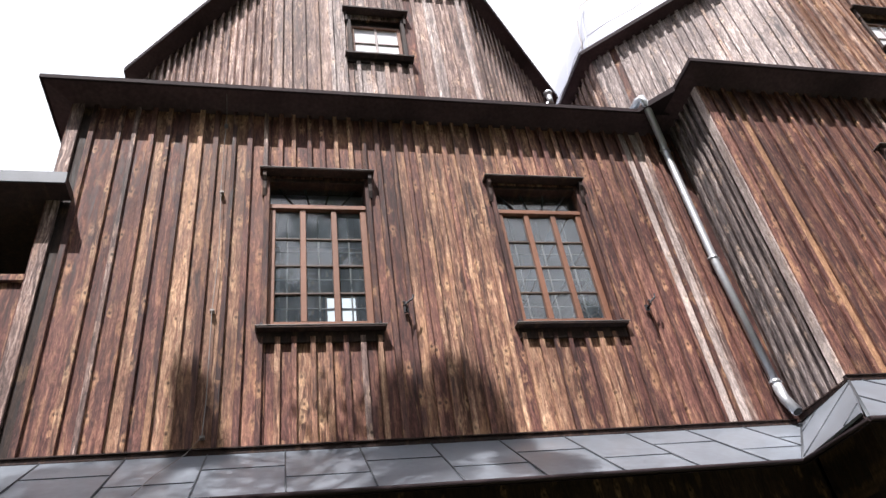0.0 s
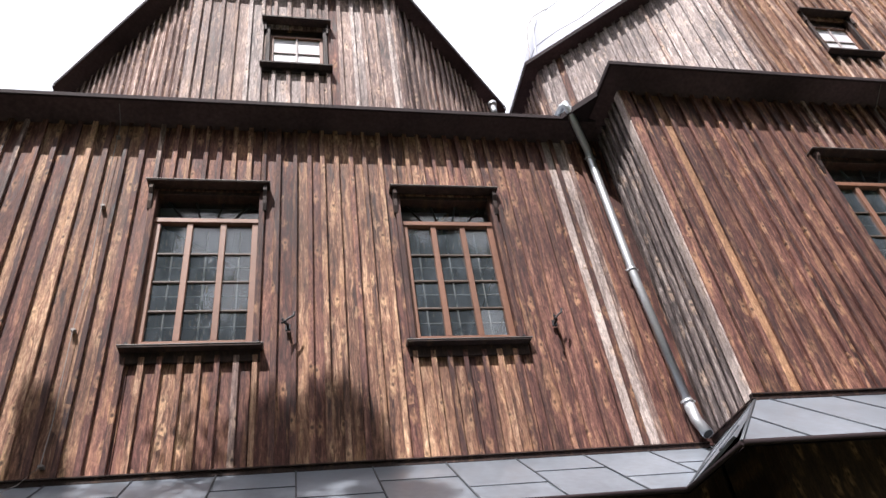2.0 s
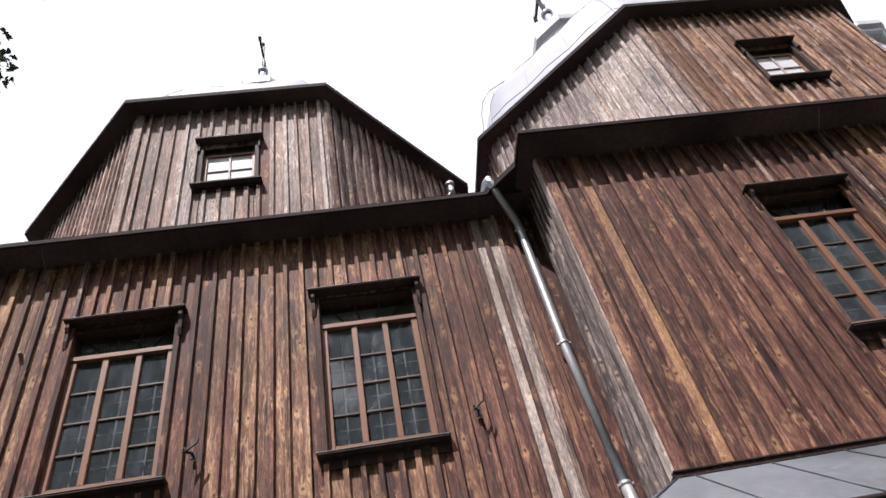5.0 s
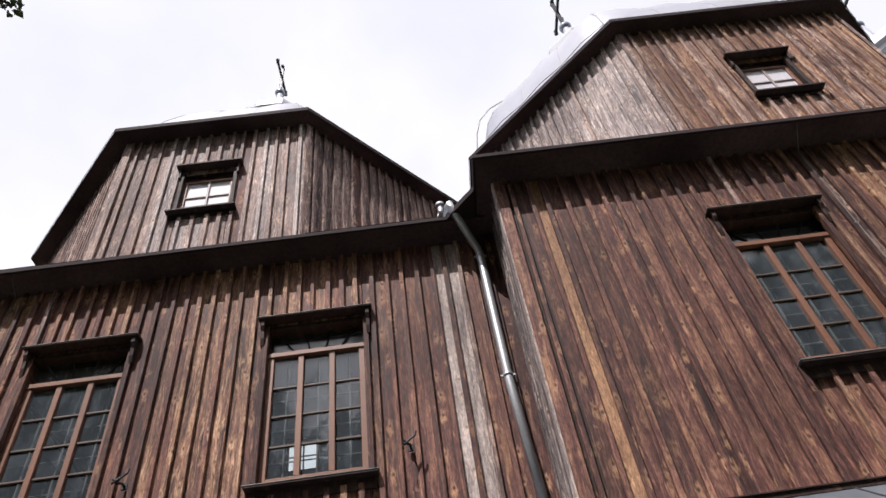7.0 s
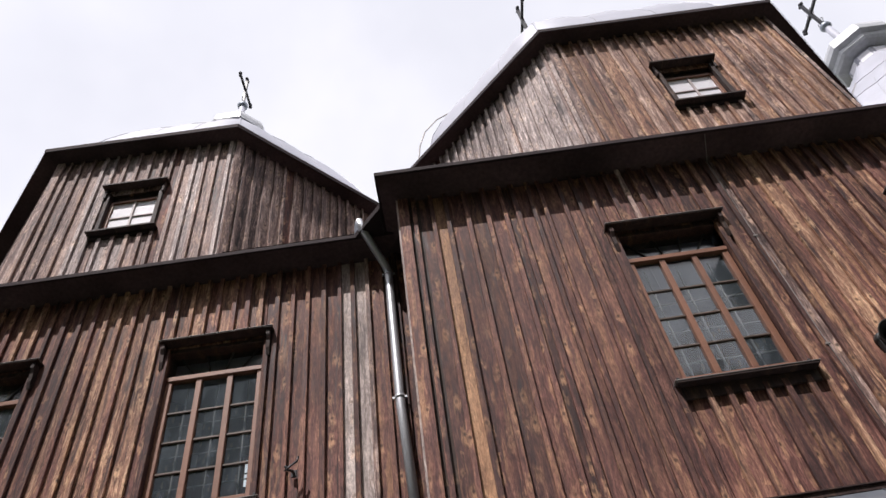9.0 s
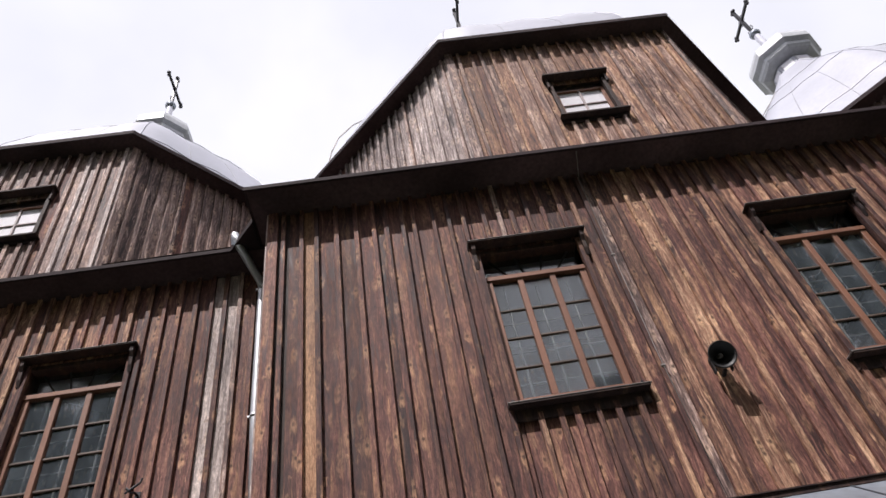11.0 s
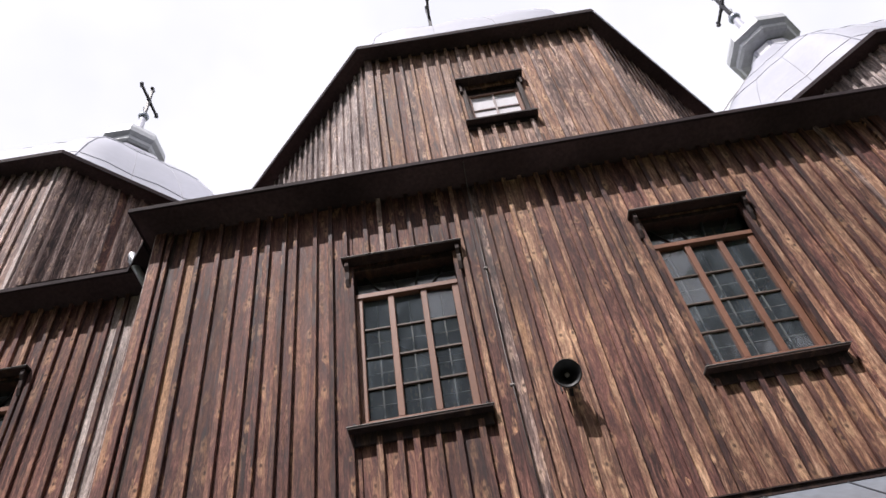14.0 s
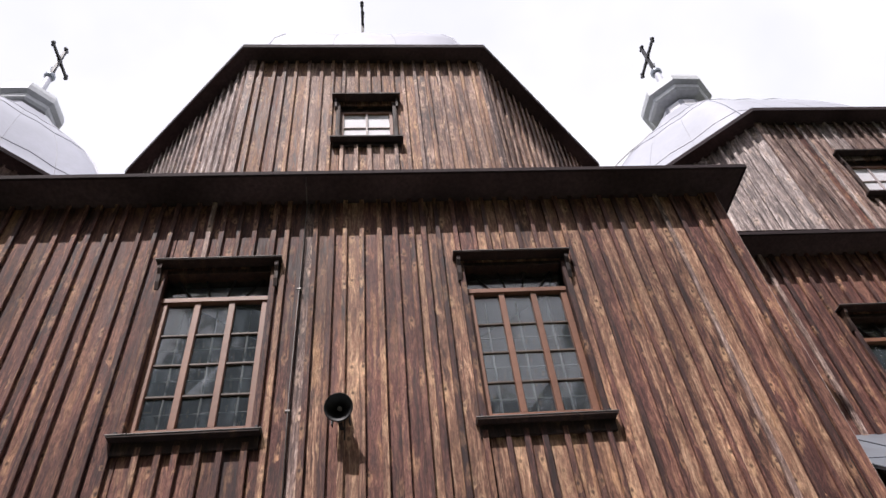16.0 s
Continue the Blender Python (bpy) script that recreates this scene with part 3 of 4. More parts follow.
# ---- lower eaves and roofs ----
def frustum(bm, r0, z0, r1, z1):
    a = [bm.verts.new((x, y, z0)) for x, y in ((r0[0], r0[1]), (r0[2], r0[1]), (r0[2], r0[3]), (r0[0], r0[3]))]
    b = [bm.verts.new((x, y, z1)) for x, y in ((r1[0], r1[1]), (r1[2], r1[1]), (r1[2], r1[3]), (r1[0], r1[3]))]
    for i in range(4):
        j = (i + 1) % 4
        bm.faces.new((a[i], a[j], b[j], b[i]))


def lower_roof(name, x0, x1, y0, y1, over, label, drop=0.0, west=None):
    """west: the overhang of the west side where it differs; drop: how far the eave hangs below the common height."""
    e = (x0 - (west or over), y0 - over, x1 + over, y1 + over)
    eave = EAVE - drop
    b2 = bmesh.new()
    frustum(b2, e, eave + 0.05, (x0 + 0.25, y0 + 0.25, x1 - 0.25, y1 - 0.25), 8.45)
    roof = tagged(part(name, b2, SHEET), label, "roof", kind="structure")
    # soffit: boards that rise a little from the wall to the edge
    b2 = bmesh.new()
    frustum(b2, e, eave + 0.005, (x0 + 0.03, y0 + 0.03, x1 - 0.03, y1 - 0.03), eave - 0.10)
    part("soffit", b2, SOFFIT, roof, "dark stained soffit boards")
    b2 = bmesh.new()
    o = 0.012
    for xa, xb, ya, yb in ((e[0] - o, e[2] + o, e[1] - o, e[1] + 0.02), (e[0] - o, e[2] + o, e[3] - 0.02, e[3] + o),
                           (e[0] - o, e[0] + 0.02, e[1] + 0.021, e[3] - 0.021), (e[2] - 0.02, e[2] + o, e[1] + 0.021, e[3] - 0.021)):
        box(b2, xa, xb, ya, yb, eave - 0.005, eave + 0.055, 0.004)
    part("eave_edge", b2, EDGE, roof, "dark metal eave edge")
    return roof


lower_roof("roof_1", X0, X1 - 0.3, W1, YN1, 0.30, "low sheet roof and dark eaves over the side bay", 0.04)
roof_2 = lower_roof("roof_2", X1, X2, W2, YN2, 0.33, "low sheet roof and dark eaves over the middle bay", 0.01, 0.22)
# the eaves of the two bays meet in a slanting valley piece over the downpipe
b2 = bmesh.new()
lo, hi = ([b2.verts.new((x, y, z)) for x, y in ((4.845, 4.70), (4.845, 5.085), (4.52, 5.065))] for z in (7.755, 7.835))
b2.faces.new(lo)
b2.faces.new(hi[::-1])
for i in range(3):
    b2.faces.new((lo[i], hi[i], hi[(i + 1) % 3], lo[(i + 1) % 3]))
part("valley_piece", b2, EDGE, roof_2, "dark slanting eave piece")
lower_roof("roof_3", X2 + 0.3, X3, W3, YN3, 0.30, "low sheet roof and dark eaves over the far side bay")


# ---- drums and domes ----
def octagon(a, f):
    return [(-f, -a), (f, -a), (a, -f), (a, f), (f, a), (-f, a), (-a, f), (-a, -f)]


def drum(cx, cy, a, f, top, tag, seed, mats):
    pts = octagon(a, f)
    for i in range(8):
        p, q = Vector(pts[i]), Vector(pts[(i + 1) % 8])
        d = q - p
        ang = math.degrees(math.atan2(d.y, d.x))
        length = d.length
        m = pose(cx + p.x, cy + p.y, 0, 0, 0, ang)
        op = [(length / 2 - 0.34, length / 2 + 0.34, 9.10, 9.93)] if i in (0, 4) else []
        boarded = i in (0, 1, 2, 6, 7)
        wall = boarded_wall("drum_wall_%s%d" % (tag, i + 1), m, length, 8.3, top + 0.05, op, joints(0, length, 0.165, seed + i) if boarded else [0, length],
                            mats[i], "weathered boarded wall of the octagonal drum", thick=0.16, corner=(boarded and i != 7, False), battens=boarded, seed=seed + i,
                            special=[(0, length, WOOD_WARM if tag == "b" else BLEACHED, 0.35)] if i == 0 else ())
        if op:
            small_window("drum_window_%s%d" % (tag, i + 1), m @ pose(length / 2, 0, 0), i == 0)


def rib_dome(cx, cy, a, f, z0, height, label, lean=(0.0, 0.0), big=(0.84, 0.86), bulge=0.6, lift=0.0, stand=0.05):
    root = empty("dome", pose(cx, cy, 0))
    tagged(root, label, "dome", "church domes")
    k = height
    s = a / 3.61
    rows = ((0.06, 3.61, 3.61), (0.16, 3.40, 3.42), (0.40, 3.22, 3.29), (0.85, 3.02, 3.20), (1.42, 2.76, 3.07), (2.05, 2.43, 2.84), (2.70, 2.05, 2.48),
            (3.30, 1.64, 2.07), (3.85, 1.26, 1.62), (4.35, 0.95, 1.15), (4.72, 0.78, 0.86), (5.0, 0.62, 0.64))
    prof = [(lo + (hi - lo) * bulge, z) for z, lo, hi in rows]
    rings = []
    for r, z in prof:
        t = (prof[0][0] - r) / prof[0][0]
        ff = (f / a) * (1 - t) + 0.414 * t
        eight = [Vector(p) for p in octagon(r * s, r * s * ff)]
        ring = []
        for i in range(8):
            p, q = eight[i], eight[(i + 1) % 8]
            out = Vector((q.y - p.y, p.x - q.x)).normalized()
            for g in range(6):
                swell = 0.05 * min(1.0, t * 8) * (1 - t) * (g % 2)
                c = p.lerp(q, g / 6) + out * swell
                ring.append((c.x + lean[0] * t, c.y + lean[1] * t, z0 + z * k))
        rings.append(ring)
    # shell in eight gores
    b2 = bmesh.new()
    vr = [[b2.verts.new(p) for p in r] for r in rings]
    for u, v in zip(vr, vr[1:]):
        for i in range(48):
            b2.faces.new((u[i], u[(i + 1) % 48], v[(i + 1) % 48], v[i])).smooth = True
    part("shell", b2, DOME_SHEET, root, "pale zinc sheet shell")
    for i in range(8):
        b2 = bmesh.new()
        tube(b2, [r[6 * i] for r in rings], 0.014, 6)
        part("hip_seam", b2, DOME_SHEET, root)
        for g in (2, 4):
            b2 = bmesh.new()
            tube(b2, [r[6 * i + g] for r in rings[:8]], 0.006, 5)
            part("seam", b2, FINE_SEAM, root)
    for j in (3, 6, 8):
        b2 = bmesh.new()
        loop = [tuple(Vector(p) * 1.0005) for p in rings[j]]
        tube(b2, loop + loop[:1], 0.006, 5)
        part("cross_seam", b2, FINE_SEAM, root)
    # eave: edge and soffit
    outer, inner = octagon(a, f), octagon(a - 0.22, f - 0.09)
    b2 = bmesh.new()
    vo = [b2.verts.new((x, y, z0 + 0.0)) for x, y in outer]
    vi = [b2.verts.new((x * 0.99, y * 0.99, z0 - 0.06)) for x, y in inner]
    for i in range(8):
        b2.faces.new((vo[i], vo[(i + 1) % 8], vi[(i + 1) % 8], vi[i]))
    part("soffit", b2, SOFFIT, root, "dark soffit boards")
    b2 = bmesh.new()
    v0 = [b2.verts.new((x * 1.003, y * 1.003, z0 - 0.008)) for x, y in outer]
    v1 = [b2.verts.new((x * 1.003, y * 1.003, z0 + 0.07)) for x, y in outer]
    for i in range(8):
        b2.faces.new((v0[i], v0[(i + 1) % 8], v1[(i + 1) % 8], v1[i]))
    part("eave_edge", b2, EDGE, root, "dark metal eave edge")
    # lantern, a top of its own size on the leaning axis
    zl = z0 + 4.98 * k - 0.62 + lift
    at = Matrix.Translation((*lean, zl)) @ Matrix.Diagonal((big[0], big[0], big[1], 1))
    def oct_part(nm, rows, mat, lab="", on=None):
        b2 = bmesh.new()
        turned(b2, [(r / math.cos(math.pi / 8), z) for r, z in rows], 8, at)
        return part(nm, b2, mat, on or root, lab)
    top = oct_part("lantern", [(0.84, 0), (0.62, 0.10), (0.58, 0.16), (0.58, 0.85)], DOME_SHEET, "octagonal sheet-clad lantern")
    oct_part("cornice", [(0.58, 0.90), (0.80, 0.98), (0.86, 1.06), (0.86, 1.24)], CAP_SHEET, "stepped grey cornice", top)
    oct_part("cap", [(0.87, 1.20), (0.99, 1.28), (0.99, 1.46), (0.93, 1.64), (0.70, 1.82), (0.3, 1.95), (0.12, 2.05)], CAP_SHEET, "octagonal grey lantern cap", top)
    for i in range(8):
        b2 = bmesh.new()
        box(b2, -0.17, 0.17, -0.606, -0.575, 0.28, 0.80, 0.008)
        bmesh.ops.transform(b2, matrix=at @ Matrix.Rotation(math.pi * i / 4, 4, "Z"), verts=b2.verts)
        part("lantern_panel", b2, WHITE, top, "white panel in the lantern's side")
    b2 = bmesh.new()
    turned(b2, [(0.14, 2.02), (0.12, 2.15), (0.11, 3.16)], 16, at, smooth=True)
    neck = part("neck", b2, DOME_SHEET, root)
    b2 = bmesh.new()
    turned(b2, [(0.06, 3.15)] + [(0.175 * math.sin(math.pi * q / 10) + 0.01, 3.29 - 0.14 * math.cos(math.pi * q / 10)) for q in range(1, 10)] + [(0.04, 3.44)], 16, at, smooth=True)
    part("ball", b2, SHEET, neck, "dull metal ball")
    # wrought cross; the arms run across the church
    b2 = bmesh.new()
    zx, zb = 3.41, 4.23
    box(b2, -0.045, 0.045, -0.045, 0.045, zx - 0.03, zx + 1.45)
    box(b2, -0.036, 0.036, -0.64, 0.64, zb - 0.042, zb + 0.042)

    def trefoil(y, z, dy, dz):
        for ang in (-75, 0, 75):
            c, sn = math.cos(radians(ang)), math.sin(radians(ang))
            yy, zz = y + 0.075 * (dy * c - dz * sn), z + 0.075 * (dy * sn + dz * c)
            bmesh.ops.create_icosphere(b2, subdivisions=1, radius=0.064, matrix=Matrix.Translation((0, yy, zz)))
    trefoil(0, zx + 1.44, 0, 1)
    trefoil(-0.64, zb, -1, 0)
    trefoil(0.64, zb, 1, 0)
    for sy in (-1, 1):
        tube(b2, [(0, sy * (0.03 + 0.13 * math.sin(q * 0.5)), zx + 0.04 + 0.045 * q - 0.02 * math.cos(q)) for q in range(6)], 0.012, 6)
        for sz in (-1, 1):
            tube(b2, [(0, sy * 0.09, zb), (0, sy * 0.15, zb + sz * 0.14), (0, sy * 0.03, zb + sz * 0.12)], 0.010, 6)
    bmesh.ops.transform(b2, matrix=at, verts=b2.verts)
    part("cross", b2, IRON, root, "black wrought-iron cross")
    # lightning wire standing off the front hips
    for i in (7,):
        b2 = bmesh.new()
        pts = []
        for q, r in enumerate(rings[1:9]):
            p = Vector(r[6 * i])
            out = Vector((p.x, p.y, 0)).normalized()
            pts.append(p + out * (0.05 + stand * (1 - q / 9) + 0.08 * math.sin(q * 0.7)) + Vector((0.0, 0, 0.05 + 0.05 * math.sin(q * 0.9))))
        tube(b2, pts, 0.012, 5)
        part("wire", b2, WIRE, root, "thin grey lightning wire")
    return root


G, B = WOOD_GREY, GABLE
drum(AX1, MID1, 3.37, 1.315, 10.95, "a", 20, [G, G, G, G, G, G, G, G])
drum(AX2, MID2, 3.65, 1.62, 11.10, "b", 40, [B, B, G, G, G, G, G, BLEACHED])
drum(AX3, MID3, 3.37, 1.315, 10.95, "c", 60, [G, G, G, G, G, G, G, BLEACHED])
rib_dome(AX1 - 0.04, MID1, 3.61, 1.415, 10.90, 1.0, "pale zinc octagonal dome with lantern and iron cross", (-0.2, 0.05), (0.72, 0.86), 0.35)
rib_dome(AX2, MID2, 3.87, 1.71, 11.10, 1.0, "larger pale zinc octagonal dome with lantern and iron cross", (-0.15, 0.2), (0.9, 1.02), 1.1, 0.45, 0.04)
rib_dome(AX3, MID3, 3.61, 1.415, 10.95, 1.0, "pale zinc octagonal dome with lantern and iron cross", (0.32, 0.0), (0.84, 0.88), 0.2, 0.34)

# ---- lids between the lower roofs and the drums ----
def lid(name, cx, cy, hx0, hx1, hy, a, f):
    b2 = bmesh.new()
    for sx, hx in ((-1, hx0), (1, hx1)):
        for sy in (-1, 1):
            for z in (8.34, 8.38):
                pts = [(sx * hx, sy * hy), (sx * f, sy * hy), (sx * f, sy * a), (sx * a, sy * f), (sx * hx, sy * f)]
                b2.faces.new([b2.verts.new((cx + p, cy + q, z)) for p, q in pts])
        b2.faces.new([b2.verts.new((cx + p, cy + q, 8.36)) for p, q in ((sx * hx, -f), (sx * hx, f), (sx * a, f), (sx * a, -f))])
    for sy in (-1, 1):
        b2.faces.new([b2.verts.new((cx + p, cy + q, 8.36)) for p, q in ((-f, sy * hy), (f, sy * hy), (f, sy * a), (-f, sy * a))])
    tagged(part(name, b2, LOGS), "dark plank ceiling round the foot of the drum", "ceiling", kind="structure")


lid("ceiling_1", AX1, MID1, AX1 - X0 - 0.2, X1 - AX1, MID1 - W1 - 0.16, 3.32, 1.29)
lid("ceiling_2", AX2, MID2, AX2 - X1 - 0.2, X2 - AX2 - 0.2, MID2 - W2 - 0.16, 3.60, 1.60)
lid("ceiling_3", AX3, MID3, AX3 - X2, X3 - AX3 - 0.2, MID3 - W3 - 0.16, 3.32, 1.29)

# ---- skirt roof ----
SK = 0.99
def clipped(poly, axis, at, keep_above):
    """The part of a flat polygon on one side of a line."""
    out = []
    for p, q in zip(poly, poly[1:] + poly[:1]):
        a, b = ((v[axis] - at) * (1 if keep_above else -1) for v in (p, q))
        if a >= 0:
            out.append(p)
        if a * b < 0:
            out.append(p.lerp(q, a / (a - b)))
    return out


def skirt(name, quad, step, label, first=0.0, folds=True):
    """A sheet slope: quad is top-left, top-right, bottom-right, bottom-left; folded seams run straight down it and part it into panels."""
    tl, tr, br, bl = (Vector(p) for p in quad)
    root = empty(name)
    tagged(root, label, "skirt roof", kind="structure")
    u = (tr - tl).normalized()
    nrm = (tr - tl).cross(bl - tl).normalized()
    if nrm.z < 0:
        nrm = -nrm
    down = (bl - tl) - u * (bl - tl).dot(u)
    run = down.length
    down.normalize()
    flat = [Vector(((p - tl).dot(u), (p - tl).dot(down))) for p in (tl, tr, br, bl)]
    x0, x1 = min(p.x for p in flat), max(p.x for p in flat)

    def lifted(p, h):
        return tl + u * p.x + down * p.y + nrm * h

    cuts, x = [], first
    while x > x0:
        x -= step
    while x < x1 + step:
        cuts.append(x)
        x += step
    for i, (a, b) in enumerate(zip(cuts, cuts[1:])):
        strip = clipped(clipped(flat, 0, a, True), 0, b, False)
        fold = run * ((0.40 if i % 2 else 0.66) if folds else 2.0)
        for upper in (True, False):
            poly = clipped(strip, 1, fold, not upper) if len(strip) > 2 else []
            if len(poly) < 3:
                continue
            h = 0.008 if upper else 0.004
            b2 = bmesh.new()
            top = [b2.verts.new(lifted(p, h)) for p in poly]
            low = [b2.verts.new(lifted(p, -0.012)) for p in poly]
            b2.faces.new(top)
            b2.faces.new(low[::-1])
            for k in range(len(poly)):
                q = (k + 1) % len(poly)
                b2.faces.new((top[k], top[q], low[q], low[k]))
            part("metal_panel", b2, SHEET, root)
            if not upper:
                ends = [p for p in poly if abs(p.y - fold) < 1e-4]
                if len(ends) == 2:
                    b2 = bmesh.new()
                    tube(b2, [lifted(p, 0.008) for p in ends], 0.003, 5)
                    part("flat_seam", b2, SEAM, root)
        edge = [p for p in strip if abs(p.x - b) < 1e-4]
        if len(edge) == 2 and (edge[0] - edge[1]).length > 0.02:
            b2 = bmesh.new()
            tube(b2, [lifted(p, 0.012) for p in edge], 0.0065, 6)
            part("standing_seam", b2, SEAM, root)
    for p, q in ((tl, bl), (tr, br)):
        b2 = bmesh.new()
        tube(b2, [p + nrm * 0.012, q + nrm * 0.012], 0.008, 6)
        part("hip_seam", b2, SEAM, root)
    b2 = bmesh.new()
    tube(b2, [bl, br], 0.02, 6)
    part("drip_edge", b2, EDGE, root)
    b2 = bmesh.new()
    b2.faces.new([b2.verts.new(p + Vector((0, 0, -0.03))) for p in (tl, tr, br, bl)])
    part("skirt_soffit", b2, SOFFIT, root)
    return root


ZT1, ZT2, ZE = 3.75, 3.82, 3.065
skirt("skirt_roof_1", [(X0, W1, ZT1), (X1, W1, ZT1), (X1 - SK, W1 - SK, ZE), (X0, W1 - SK, ZE)], 0.592, "grey sheet-metal skirt roof with standing seams", -0.33 - X0)
skirt("skirt_roof_2", [(X1, W1, ZT1), (X1, W2, ZT2), (X1 - SK, W2 - SK, ZE), (X1 - SK, W1 - SK, ZE)], 0.592, "grey sheet-metal skirt roof at the return", 0.3, False)
skirt("skirt_roof_3", [(X1, W2, ZT2), (X2, W2, ZT2), (X2 + SK, W2 - SK, ZE), (X1 - SK, W2 - SK, ZE)], 0.592, "grey sheet-metal skirt roof under the middle bay", 0.1, False)
skirt("skirt_roof_4", [(X2, W2, ZT2), (X2, W3, ZT1), (X2 + SK, W3 - SK, ZE), (X2 + SK, W2 - SK, ZE)], 0.592, "grey sheet-metal skirt roof at the return", 0.3, False)
skirt("skirt_roof_5", [(X2, W3, ZT1), (X3, W3, ZT1), (X3 + SK, W3 - SK, ZE), (X2 + SK, W3 - SK, ZE)], 0.592, "grey sheet-metal skirt roof under the far bay")

# ---- downpipe ----
root = empty("downpipe", pose(4.85, 5.315, 0))
tagged(root, "grey zinc downpipe with clamps beside the inner corner", "downpipe")
b2 = bmesh.new()
tube(b2, [(-0.31, -0.14, 7.92), (-0.29, -0.26, 7.95), (-0.27, -0.33, 7.92), (-0.26, -0.335, 7.84), (-0.03, -0.06, 7.42), (-0.01, -0.02, 7.36), (-0.008, -0.02, 7.25), (0.0, -0.02, 5.65), (0.07, -0.03, 4.06)], 0.045, 16)
pipe = part("pipe", b2, PIPE, root)
b2 = bmesh.new()
tube(b2, [(0.065, -0.03, 4.12), (0.075, -0.04, 3.97), (0.085, -0.12, 3.80)], 0.050, 16)
shoe = part("shoe", b2, PIPE, root)
# dark disc over the pipe's end, painted shade of its hollow
b2 = bmesh.new()
tube(b2, [(0.0845, -0.117, 3.807), (0.0853, -0.1215, 3.7965)], 0.043, 16)
part("mouth", b2, HORN, shoe, "dark disc standing for the shade inside the open pipe")
for x, y, z in ((-0.01, -0.02, 7.32), (0.0, -0.02, 5.66), (0.067, -0.03, 4.15)):
    b2 = bmesh.new()
    tube(b2, [(x, y, z - 0.018), (x, y, z + 0.018)], 0.0495, 16)
    box(b2, x - 0.07, x + 0.07, y - 0.01, y + 0.01, z - 0.01, z + 0.01)
    part("clamp", b2, PIPE, pipe)

# ---- rainwater outlet on the drum, below the dome's eave ----
root = empty("gutter_outlet", pose(4.62, 7.14, 10.30, 0, 0, -45))
tagged(root, "small pale zinc gutter outlet fixed to the drum", "gutter")
b2 = bmesh.new()
tube(b2, [(0.0, 0.0, -0.02), (0.0, 0.0, 0.2)], 0.05, 12)
part("spout", b2, PIPE, root)
b2 = bmesh.new()
turned(b2, [(0.05, 0.2), (0.075, 0.22), (0.075, 0.27), (0.05, 0.29)], 12, smooth=True)
part("cap", b2, PIPE, root)
b2 = bmesh.new()
tube(b2, [(0.0, 0.0, 0.02), (-0.12, 0.03, 0.0), (-0.26, 0.03, -0.03)], 0.05, 12)
part("trough", b2, PIPE, root)
b2 = bmesh.new()
box(b2, -0.012, 0.012, 0.0, 0.30, 0.06, 0.085)
part("strap", b2, IRON, root)

# ---- loudspeaker ----
root = empty("horn_loudspeaker", pose(8.84, 4.395, 4.94, 0, 0, -6))
tagged(root, "dark grey horn loudspeaker fixed to the board wall", "loudspeaker")
m = Matrix.Rotation(radians(112), 4, "X")
b2 = bmesh.new()
turned(b2, [(0.040, -0.17), (0.052, -0.12), (0.072, -0.06), (0.094, -0.015), (0.111, 0.0), (0.116, 0.004), (0.113, 0.012), (0.102, 0.004), (0.08, -0.02), (0.045, -0.07), (0.02, -0.12)], 28, m, smooth=True)
horn = part("horn", b2, HORN, root)
b2 = bmesh.new()
turned(b2, [(0.01, -0.11), (0.02, -0.05), (0.015, -0.04), (0.001, -0.036)], 16, m, smooth=True)
part("centre_plug", b2, DULL, horn, "grey centre plug")
b2 = bmesh.new()
turned(b2, [(0.05, -0.24), (0.06, -0.22), (0.06, -0.16), (0.045, -0.15)], 20, m, smooth=True)
part("driver", b2, HORN, root)
b2 = bmesh.new()
box(b2, -0.015, 0.015, 0.10, 0.235, -0.09, -0.075)
box(b2, -0.02, 0.02, 0.215, 0.23, -0.16, 0.02)
box(b2, -0.075, -0.065, 0.10, 0.15, -0.08, 0.02)
box(b2, 0.065, 0.075, 0.10, 0.15, -0.08, 0.02)
part("bracket", b2, HORN, root)

# ---- gallery at the west end ----
boarded_wall("gallery_parapet", pose(X0 - 3.6, W1 + 0.01, 0), 3.57, 3.76, 5.40, [], joints(0, 3.57, 0.17, 8), WOOD, "boarded parapet of the open west gallery", corner=(False, False), seed=8)
b2 = bmesh.new()
box(b2, X0 - 3.62, X0 - 0.03, W1 - 0.03, W1 + 0.12, 5.40, 5.47, 0.006)
tagged(part("gallery_rail", b2, WOOD), "brown top rail of the west gallery parapet", "rail", kind="structure")
b2 = bmesh.new()
box(b2, X0 - 4.0, X0 + 0.19, 5.08, W1 - 0.045, 6.31, 6.41)
box(b2, X0 - 4.0, X0 - 0.045, W1 - 0.046, YN1, 6.31, 6.41)
gallery = tagged(part("gallery_roof", b2, TRIM), "dark flat roof over the west gallery", "roof", kind="structure")
b2 = bmesh.new()
box(b2, X0 - 4.0, X0 + 0.20, 5.06, 5.078, 6.29, 6.43, 0.004)
part("gallery_edge", b2, SEAM, gallery, "grey metal eave edge")
# two added walls block the sky so that the gallery opening stays dark
plain_wall("gallery_wall_back", X0 - 3.6, X0 - 0.06, W1 + 2.4, W1 + 2.5, 3.7, 6.31, "added dark wall that keeps sky light out behind the gallery opening")
plain_wall("gallery_wall_end", X0 - 3.7, X0 - 3.6, W1 + 0.13, W1 + 2.5, 3.7, 6.31, "added dark wall that keeps sky light out at the gallery's unseen end")
